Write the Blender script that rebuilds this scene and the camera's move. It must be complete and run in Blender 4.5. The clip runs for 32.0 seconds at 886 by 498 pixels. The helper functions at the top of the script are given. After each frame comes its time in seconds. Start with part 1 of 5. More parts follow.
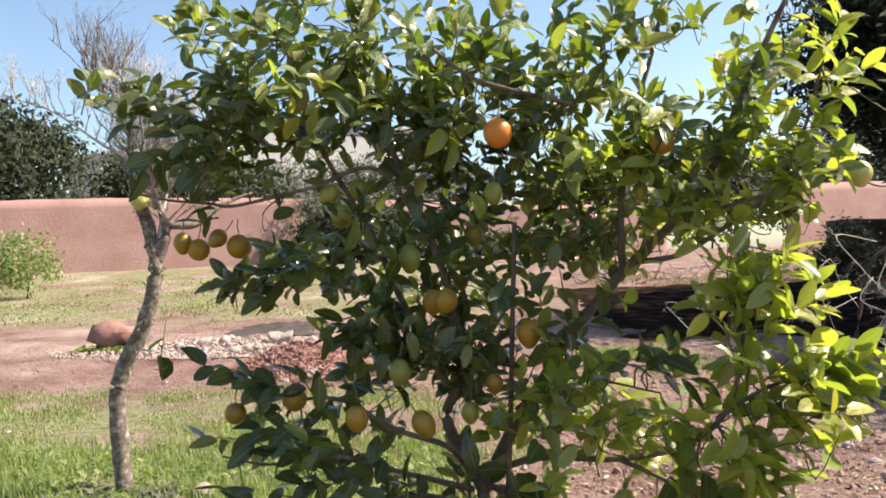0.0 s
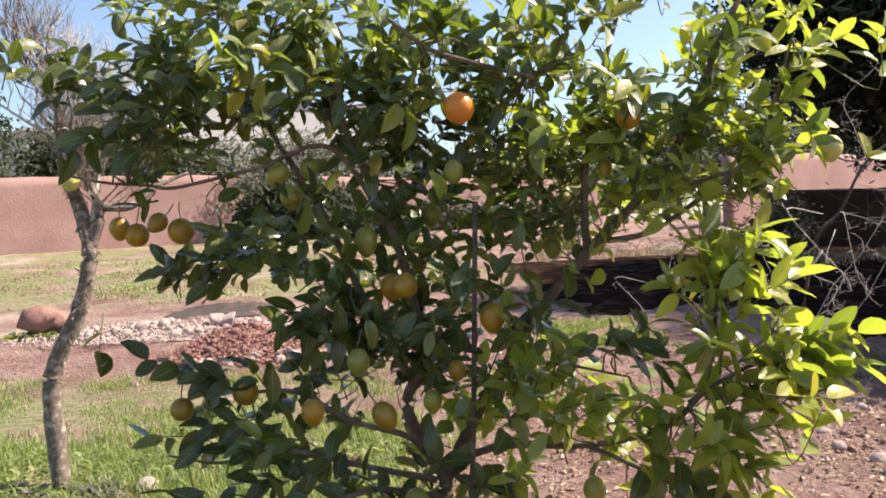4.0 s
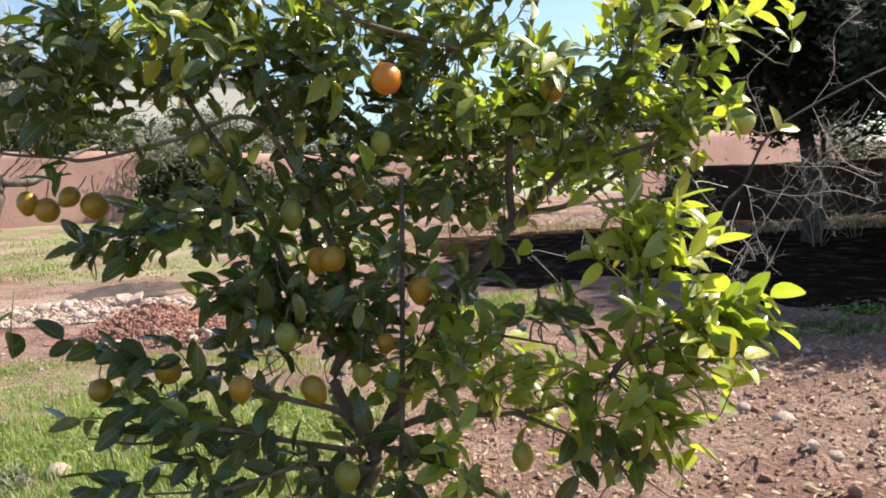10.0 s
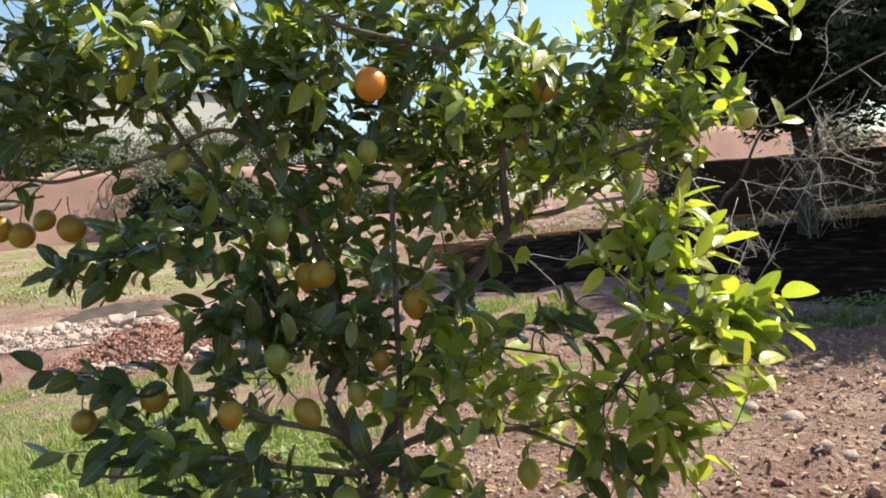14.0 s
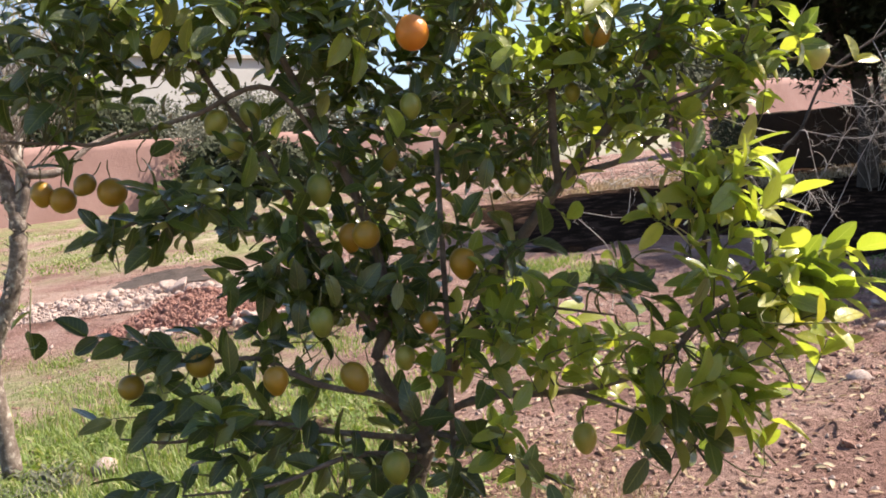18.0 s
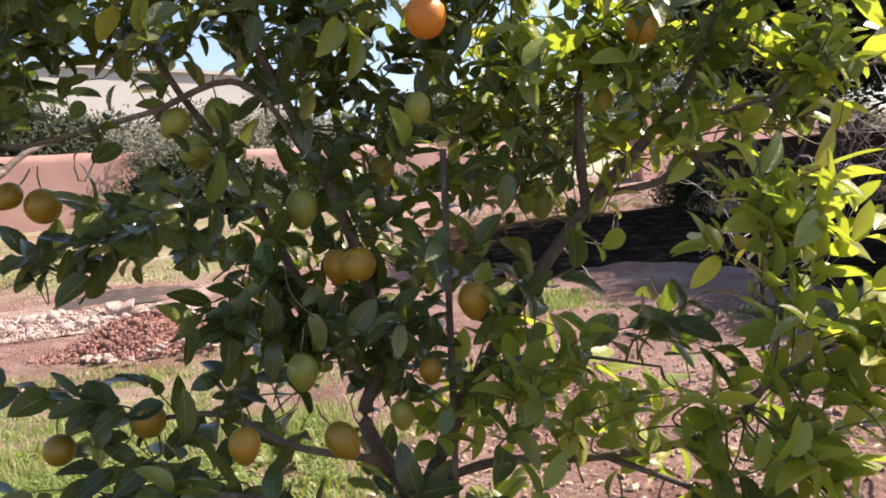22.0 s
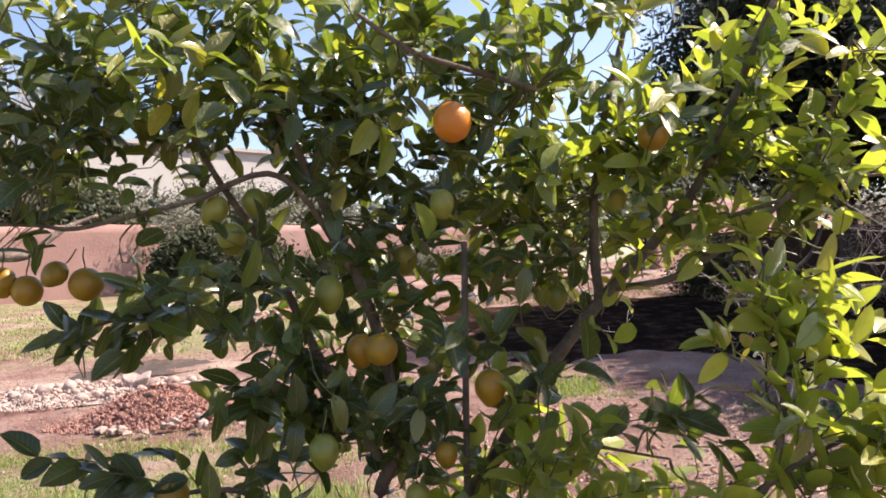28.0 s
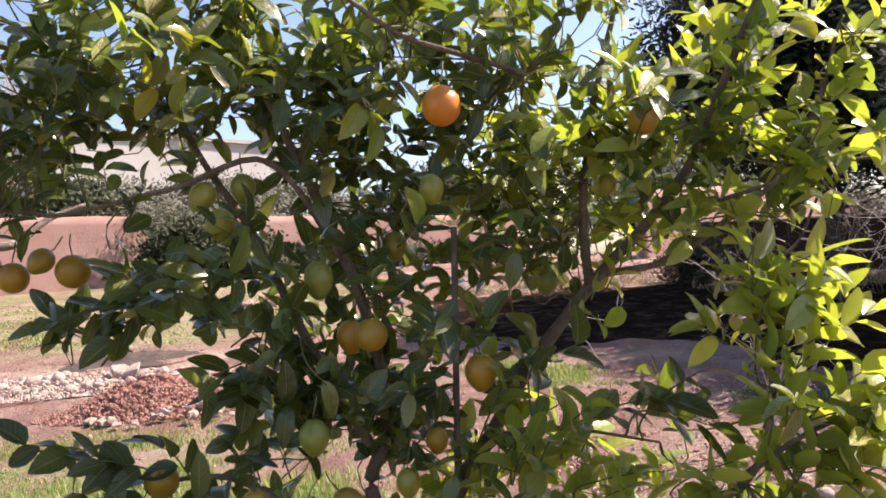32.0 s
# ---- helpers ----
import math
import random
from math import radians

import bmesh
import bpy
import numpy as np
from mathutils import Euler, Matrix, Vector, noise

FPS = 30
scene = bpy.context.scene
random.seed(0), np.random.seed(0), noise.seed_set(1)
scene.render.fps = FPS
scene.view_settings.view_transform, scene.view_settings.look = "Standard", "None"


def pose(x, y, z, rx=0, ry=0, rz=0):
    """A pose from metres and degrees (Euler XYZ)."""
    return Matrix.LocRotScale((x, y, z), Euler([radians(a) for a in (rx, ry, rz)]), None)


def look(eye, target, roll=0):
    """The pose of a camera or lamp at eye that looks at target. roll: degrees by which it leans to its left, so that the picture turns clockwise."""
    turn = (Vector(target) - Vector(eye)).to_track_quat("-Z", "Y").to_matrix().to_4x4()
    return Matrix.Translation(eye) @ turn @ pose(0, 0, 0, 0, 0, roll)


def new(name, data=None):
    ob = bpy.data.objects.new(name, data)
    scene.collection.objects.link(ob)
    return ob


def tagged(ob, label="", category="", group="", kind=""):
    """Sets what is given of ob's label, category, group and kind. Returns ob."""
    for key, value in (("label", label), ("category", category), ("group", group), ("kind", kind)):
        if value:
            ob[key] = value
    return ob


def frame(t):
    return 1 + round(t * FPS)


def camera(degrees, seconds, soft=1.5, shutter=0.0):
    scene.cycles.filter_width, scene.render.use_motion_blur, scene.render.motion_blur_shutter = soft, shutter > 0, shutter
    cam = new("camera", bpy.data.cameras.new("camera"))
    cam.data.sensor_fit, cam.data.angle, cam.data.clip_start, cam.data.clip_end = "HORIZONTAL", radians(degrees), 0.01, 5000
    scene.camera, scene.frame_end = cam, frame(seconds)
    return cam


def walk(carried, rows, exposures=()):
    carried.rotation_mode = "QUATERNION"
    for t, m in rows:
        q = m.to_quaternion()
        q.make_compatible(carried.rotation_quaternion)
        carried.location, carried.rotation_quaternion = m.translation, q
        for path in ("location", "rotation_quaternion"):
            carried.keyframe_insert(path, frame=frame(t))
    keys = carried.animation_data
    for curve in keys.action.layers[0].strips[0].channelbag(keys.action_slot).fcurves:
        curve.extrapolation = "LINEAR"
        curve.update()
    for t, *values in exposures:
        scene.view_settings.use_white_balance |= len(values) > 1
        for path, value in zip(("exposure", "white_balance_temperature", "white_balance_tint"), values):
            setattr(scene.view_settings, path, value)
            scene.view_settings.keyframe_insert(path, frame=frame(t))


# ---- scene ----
cam = camera(56.8, 32.0, soft=1.8)
PATH = [
    (0, (0.031, 0.003, 1.289), (0.018, 2.003, 1.306), -1.7),
    (0.5, (-0.022, 0.032, 1.287), (-0.027, 2.032, 1.266), -1.2),
    (1, (-0.064, 0.026, 1.288), (-0.035, 2.025, 1.242), -1.0),
    (1.5, (-0.014, 0.033, 1.293), (0.076, 2.03, 1.248), -1.3),
    (2, (0.02, 0.055, 1.291), (0.124, 2.052, 1.247), -2.1),
    (2.5, (-0.005, 0.085, 1.299), (0.052, 2.084, 1.256), -2.2),
    (4.5, (-0.027, 0.15, 1.315), (0.132, 2.143, 1.258), -2.8),
    (5, (-0.029, 0.151, 1.302), (0.151, 2.141, 1.229), -3.0),
    (5.5, (-0.029, 0.14, 1.298), (0.164, 2.129, 1.207), -3.0),
    (6, (-0.031, 0.146, 1.294), (0.168, 2.134, 1.195), -3.3),
    (6.5, (-0.035, 0.156, 1.291), (0.173, 2.143, 1.187), -3.4),
    (7, (-0.034, 0.162, 1.294), (0.213, 2.143, 1.179), -3.3),
    (7.5, (-0.041, 0.17, 1.292), (0.269, 2.142, 1.168), -3.0),
    (8, (-0.055, 0.168, 1.298), (0.279, 2.135, 1.165), -2.7),
    (8.5, (-0.056, 0.164, 1.3), (0.295, 2.128, 1.168), -2.7),
    (9, (-0.068, 0.162, 1.3), (0.295, 2.125, 1.174), -2.6),
    (9.5, (-0.083, 0.151, 1.302), (0.278, 2.115, 1.184), -2.7),
    (10, (-0.079, 0.151, 1.302), (0.261, 2.118, 1.186), -2.9),
    (10.5, (-0.079, 0.155, 1.303), (0.254, 2.124, 1.186), -3.1),
    (11, (-0.077, 0.156, 1.307), (0.256, 2.125, 1.19), -3.1),
    (11.5, (-0.086, 0.152, 1.311), (0.252, 2.12, 1.201), -3.2),
    (12, (-0.101, 0.148, 1.31), (0.243, 2.116, 1.219), -3.2),
    (12.5, (-0.094, 0.172, 1.3), (0.252, 2.14, 1.214), -3.4),
    (13, (-0.056, 0.234, 1.301), (0.284, 2.203, 1.209), -3.7),
    (13.5, (-0.056, 0.253, 1.311), (0.293, 2.22, 1.212), -4.4),
    (15.5, (-0.05, 0.292, 1.302), (0.278, 2.261, 1.195), -6.5),
    (16, (-0.058, 0.299, 1.301), (0.259, 2.27, 1.181), -6.6),
    (16.5, (-0.048, 0.309, 1.291), (0.246, 2.281, 1.137), -6.5),
    (17, (-0.052, 0.315, 1.292), (0.237, 2.287, 1.119), -6.5),
    (17.5, (-0.063, 0.33, 1.294), (0.204, 2.303, 1.112), -6.4),
    (18, (-0.045, 0.363, 1.291), (0.187, 2.341, 1.108), -6.4),
    (18.5, (-0.004, 0.426, 1.287), (0.218, 2.405, 1.105), -6.8),
    (19, (-0.009, 0.486, 1.248), (0.186, 2.466, 1.038), -6.4),
    (19.5, (-0.087, 0.557, 1.244), (0.027, 2.537, 0.985), -6.1),
    (20, (-0.171, 0.634, 1.258), (0.014, 2.607, 0.986), -5.7),
    (20.5, (-0.166, 0.697, 1.278), (0.179, 2.651, 1.022), -5.2),
    (21, (-0.142, 0.753, 1.285), (0.255, 2.704, 1.095), -5.0),
    (21.5, (-0.13, 0.791, 1.288), (0.25, 2.748, 1.12), -5.1),
    (22, (-0.123, 0.81, 1.295), (0.224, 2.774, 1.153), -5.2),
    (22.5, (-0.122, 0.82, 1.307), (0.221, 2.787, 1.2), -5.4),
    (23, (-0.115, 0.831, 1.332), (0.243, 2.798, 1.337), -4.8),
    (23.5, (-0.115, 0.826, 1.328), (0.259, 2.789, 1.382), -4.6),
    (24, (-0.128, 0.77, 1.331), (0.253, 2.732, 1.39), -4.1),
    (24.5, (-0.13, 0.745, 1.33), (0.243, 2.709, 1.389), -3.9),
    (25, (-0.135, 0.729, 1.322), (0.232, 2.694, 1.381), -3.5),
    (25.5, (-0.14, 0.715, 1.322), (0.222, 2.682, 1.381), -3.5),
    (26, (-0.135, 0.713, 1.32), (0.209, 2.682, 1.379), -3.6),
    (26.5, (-0.154, 0.709, 1.323), (0.171, 2.681, 1.38), -3.5),
    (28.5, (-0.148, 0.702, 1.322), (0.178, 2.674, 1.378), -3.4),
    (29, (-0.144, 0.697, 1.316), (0.187, 2.669, 1.371), -3.4),
    (29.5, (-0.153, 0.702, 1.317), (0.176, 2.674, 1.367), -3.2),
    (30, (-0.155, 0.714, 1.315), (0.17, 2.687, 1.361), -3.1),
    (30.5, (-0.154, 0.714, 1.321), (0.171, 2.687, 1.361), -3.4),
    (31, (-0.142, 0.714, 1.318), (0.188, 2.687, 1.352), -3.7),
    (31.5, (-0.141, 0.713, 1.315), (0.201, 2.683, 1.347), -3.8),
    (32, (-0.151, 0.712, 1.308), (0.197, 2.681, 1.34), -3.7),
]
walk(cam, [(t, look(eye, target, roll)) for t, eye, target, roll in PATH],
     exposures=[(0, 1.43, 6650, 9), (1, 1.27, 6650, 14), (2.5, 1.36, 6650, 14), (6, 1.42, 6650, 11), (9, 1.42, 6650, 9), (11, 1.35, 6650, 1), (16, 1.35, 6700, 2), (18, 1.40, 6700, 13), (22, 1.50, 6850, 17), (24, 1.54, 6850, 19), (32, 1.53, 6850, 19)])


# ---------------------------------------------------------------- light
SUN_TO = Vector((0.66, 0.12, 0.74)).normalized()
world = bpy.data.worlds.new("sky")
scene.world = world
world.use_nodes = True
wn = world.node_tree
sky = wn.nodes.new("ShaderNodeTexSky")
sky.sky_type = 'NISHITA'
sky.sun_disc = False
sky.sun_elevation = math.asin(SUN_TO.z)
sky.sun_rotation = math.atan2(SUN_TO.x, SUN_TO.y)
sky.air_density, sky.dust_density, sky.ozone_density = 1.0, 1.0, 1.6
wn.links.new(sky.outputs[0], wn.nodes["Background"].inputs[0])
wn.nodes["Background"].inputs[1].default_value = 0.082
sun = new("sun", bpy.data.lights.new("sun", 'SUN'))
sun.data.energy, sun.data.angle, sun.data.color = 4.3, radians(0.53), (1.0, 0.90, 0.76)
sun.matrix_world = look((6, 4, 8), Vector((6, 4, 8)) - SUN_TO)

# ---------------------------------------------------------------- materials
def material(name):
    m = bpy.data.materials.new(name)
    m.use_nodes = True
    nt = m.node_tree
    return m, nt, nt.nodes["Principled BSDF"]


def node(nt, kind, **values):
    n = nt.nodes.new(kind)
    for k, v in values.items():
        n.inputs[k.replace("_", " ")].default_value = v
    return n


def noise_of(nt, scale, detail=6.0, rough=0.6, coords="Object"):
    tc = nt.nodes.new("ShaderNodeTexCoord")
    n = node(nt, "ShaderNodeTexNoise", Scale=scale, Detail=detail, Roughness=rough)
    nt.links.new(tc.outputs[coords], n.inputs["Vector"])
    return n.outputs["Fac"]


def ramp(nt, fac, stops):
    r = nt.nodes.new("ShaderNodeValToRGB")
    while len(r.color_ramp.elements) < len(stops):
        r.color_ramp.elements.new(0.5)
    for e, (p, c) in zip(r.color_ramp.elements, stops):
        e.position, e.color = p, (*c, 1)
    nt.links.new(fac, r.inputs[0])
    return r.outputs[0]


def mix(nt, fac, a, b, mode='MIX'):
    n = nt.nodes.new("ShaderNodeMix")
    n.data_type, n.blend_type = 'RGBA', mode
    for sock, v in ((n.inputs[0], fac), (n.inputs[6], a), (n.inputs[7], b)):
        if hasattr(v, "links"):
            nt.links.new(v, sock)
        elif isinstance(v, (int, float)):
            sock.default_value = v
        else:
            sock.default_value = (*v, 1)
    return n.outputs[2]


def math_of(nt, op, a, b=0.0, clamp=False):
    n = nt.nodes.new("ShaderNodeMath")
    n.operation, n.use_clamp = op, clamp
    for sock, v in ((n.inputs[0], a), (n.inputs[1], b)):
        if hasattr(v, "links"):
            nt.links.new(v, sock)
        else:
            sock.default_value = v
    return n.outputs[0]


def bump(nt, bsdf, height, strength=0.4, distance=0.01):
    b = node(nt, "ShaderNodeBump", Strength=strength, Distance=distance)
    nt.links.new(height, b.inputs["Height"])
    nt.links.new(b.outputs[0], bsdf.inputs["Normal"])


def rough_material(name, stops, scale=8.0, rough=0.85, bump_scale=60.0, strength=0.5, distance=0.01, fine=0.25):
    """Two scales of colour variation and a fine relief."""
    m, nt, b = material(name)
    big = noise_of(nt, scale)
    small = noise_of(nt, scale * 9, 4)
    f = math_of(nt, 'ADD', math_of(nt, 'MULTIPLY', big, 1 - fine), math_of(nt, 'MULTIPLY', small, fine))
    nt.links.new(ramp(nt, f, stops), b.inputs["Base Color"])
    b.inputs["Roughness"].default_value = rough
    bump(nt, b, noise_of(nt, bump_scale), strength, distance)
    return m


def leaf_material(name, stops, shine=0.34, through_light=0.4, tint=(1.6, 1.9, 0.5), veined=False):
    """Leaf: varies from leaf to leaf, glossy, and lets light through."""
    m, nt, b = material(name)
    geo = nt.nodes.new("ShaderNodeNewGeometry")
    info = nt.nodes.new("ShaderNodeObjectInfo")
    r = math_of(nt, 'FRACT', math_of(nt, 'ADD', geo.outputs["Random Per Island"], info.outputs["Random"]))
    col = ramp(nt, r, stops)
    blotch = noise_of(nt, 45, 3)
    col = mix(nt, math_of(nt, 'MULTIPLY', blotch, 0.35), col, (0.10, 0.13, 0.02))
    relief = noise_of(nt, 70, 4)
    if veined:
        uv = nt.nodes.new("ShaderNodeUVMap")
        sep = nt.nodes.new("ShaderNodeSeparateXYZ")
        nt.links.new(uv.outputs[0], sep.inputs[0])
        off = math_of(nt, 'ABSOLUTE', math_of(nt, 'SUBTRACT', sep.outputs[1], 0.5))
        rib = math_of(nt, 'SUBTRACT', 1.0, math_of(nt, 'MULTIPLY', off, 22.0), True)
        side = math_of(nt, 'FRACT', math_of(nt, 'MULTIPLY', math_of(nt, 'SUBTRACT', sep.outputs[0], math_of(nt, 'MULTIPLY', off, 0.5)), 8.0))
        side = math_of(nt, 'SUBTRACT', 1.0, math_of(nt, 'MULTIPLY', math_of(nt, 'ABSOLUTE', math_of(nt, 'SUBTRACT', side, 0.5)), 9.0), True)
        vein = math_of(nt, 'MAXIMUM', rib, math_of(nt, 'MULTIPLY', side, 0.3))
        col = mix(nt, math_of(nt, 'MULTIPLY', vein, 0.45), col, (0.42, 0.44, 0.16))
        relief = math_of(nt, 'SUBTRACT', relief, math_of(nt, 'MULTIPLY', vein, 0.5))
    nt.links.new(col, b.inputs["Base Color"])
    b.inputs["Roughness"].default_value = shine
    b.inputs["Specular IOR Level"].default_value = 0.5
    b.inputs["Coat Weight"].default_value = 0.8 if veined else 0.0
    b.inputs["Coat Roughness"].default_value = 0.16
    bump(nt, b, relief, 0.8, 0.006)
    t = nt.nodes.new("ShaderNodeBsdfTranslucent")
    nt.links.new(mix(nt, 1.0, col, tint, 'MULTIPLY'), t.inputs[0])
    s = nt.nodes.new("ShaderNodeMixShader")
    s.inputs[0].default_value = through_light
    out = nt.nodes["Material Output"]
    nt.links.new(b.outputs[0], s.inputs[1])
    nt.links.new(t.outputs[0], s.inputs[2])
    nt.links.new(s.outputs[0], out.inputs[0])
    return m


def fruit_material(name, a, b_col, c):
    m, nt, b = material(name)
    info = nt.nodes.new("ShaderNodeObjectInfo")
    f = math_of(nt, 'ADD', math_of(nt, 'MULTIPLY', noise_of(nt, 32, 5), 0.6), math_of(nt, 'MULTIPLY', info.outputs["Random"], 0.4))
    nt.links.new(ramp(nt, f, ((0.25, a), (0.5, b_col), (0.75, c))), b.inputs["Base Color"])
    b.inputs["Roughness"].default_value = 0.36
    b.inputs["Subsurface Weight"].default_value = 0.15
    b.inputs["Subsurface Radius"].default_value = (0.02, 0.01, 0.004)
    bump(nt, b, noise_of(nt, 260, 2), 0.35, 0.002)
    return m


def ground_material():
    m, nt, b = material("soil_and_grass")
    tc = nt.nodes.new("ShaderNodeTexCoord")
    sep = nt.nodes.new("ShaderNodeSeparateXYZ")
    nt.links.new(tc.outputs["Object"], sep.inputs[0])
    x, y = sep.outputs[0], sep.outputs[1]
    soil = ramp(nt, noise_of(nt, 1.3, 8), ((0.3, (0.22, 0.118, 0.097)), (0.5, (0.375, 0.23, 0.198)), (0.72, (0.51, 0.365, 0.318))))
    grit = ramp(nt, noise_of(nt, 38, 5), ((0.38, (0.45, 0.42, 0.40)), (0.6, (1.0, 1.0, 1.0)), (0.78, (1.6, 1.5, 1.4))))
    soil = mix(nt, 0.75, soil, grit, 'MULTIPLY')
    pale = math_of(nt, 'MULTIPLY', math_of(nt, 'SUBTRACT', noise_of(nt, 0.55, 5), 0.47), 5.0, True)
    trodden = math_of(nt, 'MULTIPLY', math_of(nt, 'SUBTRACT', 0.4, x), 0.5, True)
    pale = math_of(nt, 'MULTIPLY', pale, math_of(nt, 'ADD', 0.3, math_of(nt, 'MULTIPLY', trodden, 0.5)))
    soil = mix(nt, pale, soil, (0.56, 0.45, 0.37))
    # weeds: the sapling's side of the garden, and the strip before the wall
    near = math_of(nt, 'MULTIPLY', math_of(nt, 'SUBTRACT', -0.1, x), 0.8, True)
    near = math_of(nt, 'MULTIPLY', near, math_of(nt, 'MULTIPLY', math_of(nt, 'SUBTRACT', 8.8, y), 0.45, True))
    far = math_of(nt, 'MULTIPLY', math_of(nt, 'SUBTRACT', y, 13.2), 0.55, True)
    far = math_of(nt, 'MULTIPLY', far, math_of(nt, 'MULTIPLY', math_of(nt, 'SUBTRACT', 3.0, x), 0.3, True))
    zone = math_of(nt, 'MAXIMUM', near, math_of(nt, 'MULTIPLY', far, 0.85))
    patch = math_of(nt, 'MULTIPLY', math_of(nt, 'SUBTRACT', noise_of(nt, 0.9, 7, 0.68), 0.40), 6.0, True)
    grass = ramp(nt, noise_of(nt, 11, 6), ((0.3, (0.14, 0.19, 0.06)), (0.52, (0.26, 0.29, 0.12)), (0.72, (0.48, 0.42, 0.28))))
    col = mix(nt, math_of(nt, 'MULTIPLY', zone, patch), soil, grass)
    nt.links.new(col, b.inputs["Base Color"])
    b.inputs["Roughness"].default_value = 0.95
    b.inputs["Specular IOR Level"].default_value = 0.15
    h = math_of(nt, 'ADD', noise_of(nt, 22, 8, 0.7), math_of(nt, 'MULTIPLY', noise_of(nt, 90, 4), 0.4))
    bump(nt, b, h, 1.0, 0.07)
    return m


GROUND = ground_material()
# Leaf tones also carry light: dark on the shaded side, light on sunny shoots.
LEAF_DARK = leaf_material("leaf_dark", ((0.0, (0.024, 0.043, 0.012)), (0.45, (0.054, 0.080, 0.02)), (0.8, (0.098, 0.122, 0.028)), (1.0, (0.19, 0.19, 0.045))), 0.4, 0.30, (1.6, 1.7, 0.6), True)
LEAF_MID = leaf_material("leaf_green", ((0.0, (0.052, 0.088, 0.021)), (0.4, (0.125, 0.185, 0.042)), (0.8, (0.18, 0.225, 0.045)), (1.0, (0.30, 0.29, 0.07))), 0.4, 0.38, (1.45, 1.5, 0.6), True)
LEAF_LIGHT = leaf_material("leaf_young_sunlit", ((0.0, (0.20, 0.26, 0.05)), (0.4, (0.31, 0.375, 0.075)), (0.8, (0.40, 0.435, 0.09)), (1.0, (0.48, 0.46, 0.11))), 0.36, 0.5, (1.35, 1.42, 0.58), True)
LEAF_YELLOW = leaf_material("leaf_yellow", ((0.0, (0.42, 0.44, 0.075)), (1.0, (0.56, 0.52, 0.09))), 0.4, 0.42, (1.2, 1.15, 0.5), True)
BARK = rough_material("bark", ((0.3, (0.07, 0.05, 0.038)), (0.55, (0.16, 0.12, 0.09)), (0.75, (0.34, 0.29, 0.24))), 14, 0.9, 90, 0.8, 0.01)
BARK_DARK = rough_material("olive_bark", ((0.3, (0.03, 0.024, 0.019)), (0.55, (0.07, 0.056, 0.045)), (0.75, (0.14, 0.115, 0.095))), 12, 0.95, 70, 0.9, 0.015)
BARK_PALE = rough_material("bark_pale", ((0.38, (0.10, 0.07, 0.055)), (0.52, (0.20, 0.155, 0.13)), (0.64, (0.46, 0.41, 0.36))), 26, 0.9, 120, 0.8, 0.008)
TWIG_GREY = rough_material("dry_twig", ((0.3, (0.33, 0.29, 0.255)), (0.7, (0.64, 0.595, 0.54))), 30, 0.85, 120, 0.4, 0.003)
TWIG_GREEN = rough_material("green_twig", ((0.3, (0.06, 0.065, 0.02)), (0.7, (0.15, 0.14, 0.06))), 30, 0.7, 90, 0.3, 0.003)
LEMON = fruit_material("lemon_skin", (0.24, 0.155, 0.018), (0.31, 0.185, 0.018), (0.36, 0.19, 0.018))
LEMON_GREEN = fruit_material("green_lemon_skin", (0.15, 0.17, 0.03), (0.23, 0.23, 0.04), (0.33, 0.28, 0.05))
LEMON_PALE = fruit_material("pale_lemon_skin", (0.36, 0.36, 0.09), (0.46, 0.44, 0.13), (0.54, 0.48, 0.16))
ORANGE = fruit_material("orange_skin", (0.48, 0.145, 0.014), (0.55, 0.18, 0.018), (0.58, 0.225, 0.025))
WALL = rough_material("earth_wall", ((0.25, (0.25, 0.142, 0.124)), (0.5, (0.315, 0.19, 0.168)), (0.78, (0.375, 0.248, 0.226))), 0.7, 0.95, 14, 0.6, 0.03)
# Wall earth darkened far below the other walls, to carry the shade on it.
SHADED_WALL = rough_material("shaded_wall_earth", ((0.3, (0.032, 0.023, 0.019)), (0.7, (0.075, 0.052, 0.042))), 1.2, 0.95, 18, 0.6, 0.03)
STONE = rough_material("stone", ((0.3, (0.29, 0.205, 0.175)), (0.5, (0.41, 0.315, 0.28)), (0.75, (0.53, 0.45, 0.405))), 5, 0.9, 50, 0.5, 0.01)
# Soil colour taken near black: the trees' shade is put into it.
SHADE_SOIL = rough_material("soil_in_shade", ((0.3, (0.012, 0.0085, 0.0065)), (0.52, (0.03, 0.02, 0.0145)), (0.7, (0.13, 0.08, 0.06))), 3.2, 1.0, 30, 1.0, 0.05)
# Darkened soil colour for the shadow behind the rubble heap.
SHADOW_PATCH = rough_material("shadow_patch_soil", ((0.3, (0.035, 0.026, 0.022)), (0.55, (0.075, 0.055, 0.046)), (0.75, (0.17, 0.12, 0.10))), 3.0, 1.0, 30, 1.0, 0.03)
SHADE_SOIL.node_tree.nodes["Principled BSDF"].inputs["Specular IOR Level"].default_value = 0.0
CLOD = rough_material("red_clod", ((0.3, (0.25, 0.118, 0.092)), (0.55, (0.38, 0.205, 0.168)), (0.75, (0.49, 0.31, 0.262))), 9, 0.95, 60, 0.8, 0.02)
SOIL_CLOD = rough_material("soil_clod", ((0.3, (0.18, 0.095, 0.073)), (0.55, (0.32, 0.19, 0.152)), (0.75, (0.44, 0.31, 0.265))), 9, 0.95, 60, 0.8, 0.02)
PLASTER = rough_material("white_plaster", ((0.3, (0.37, 0.36, 0.355)), (0.7, (0.47, 0.46, 0.45))), 0.6, 0.9, 20, 0.3, 0.01)
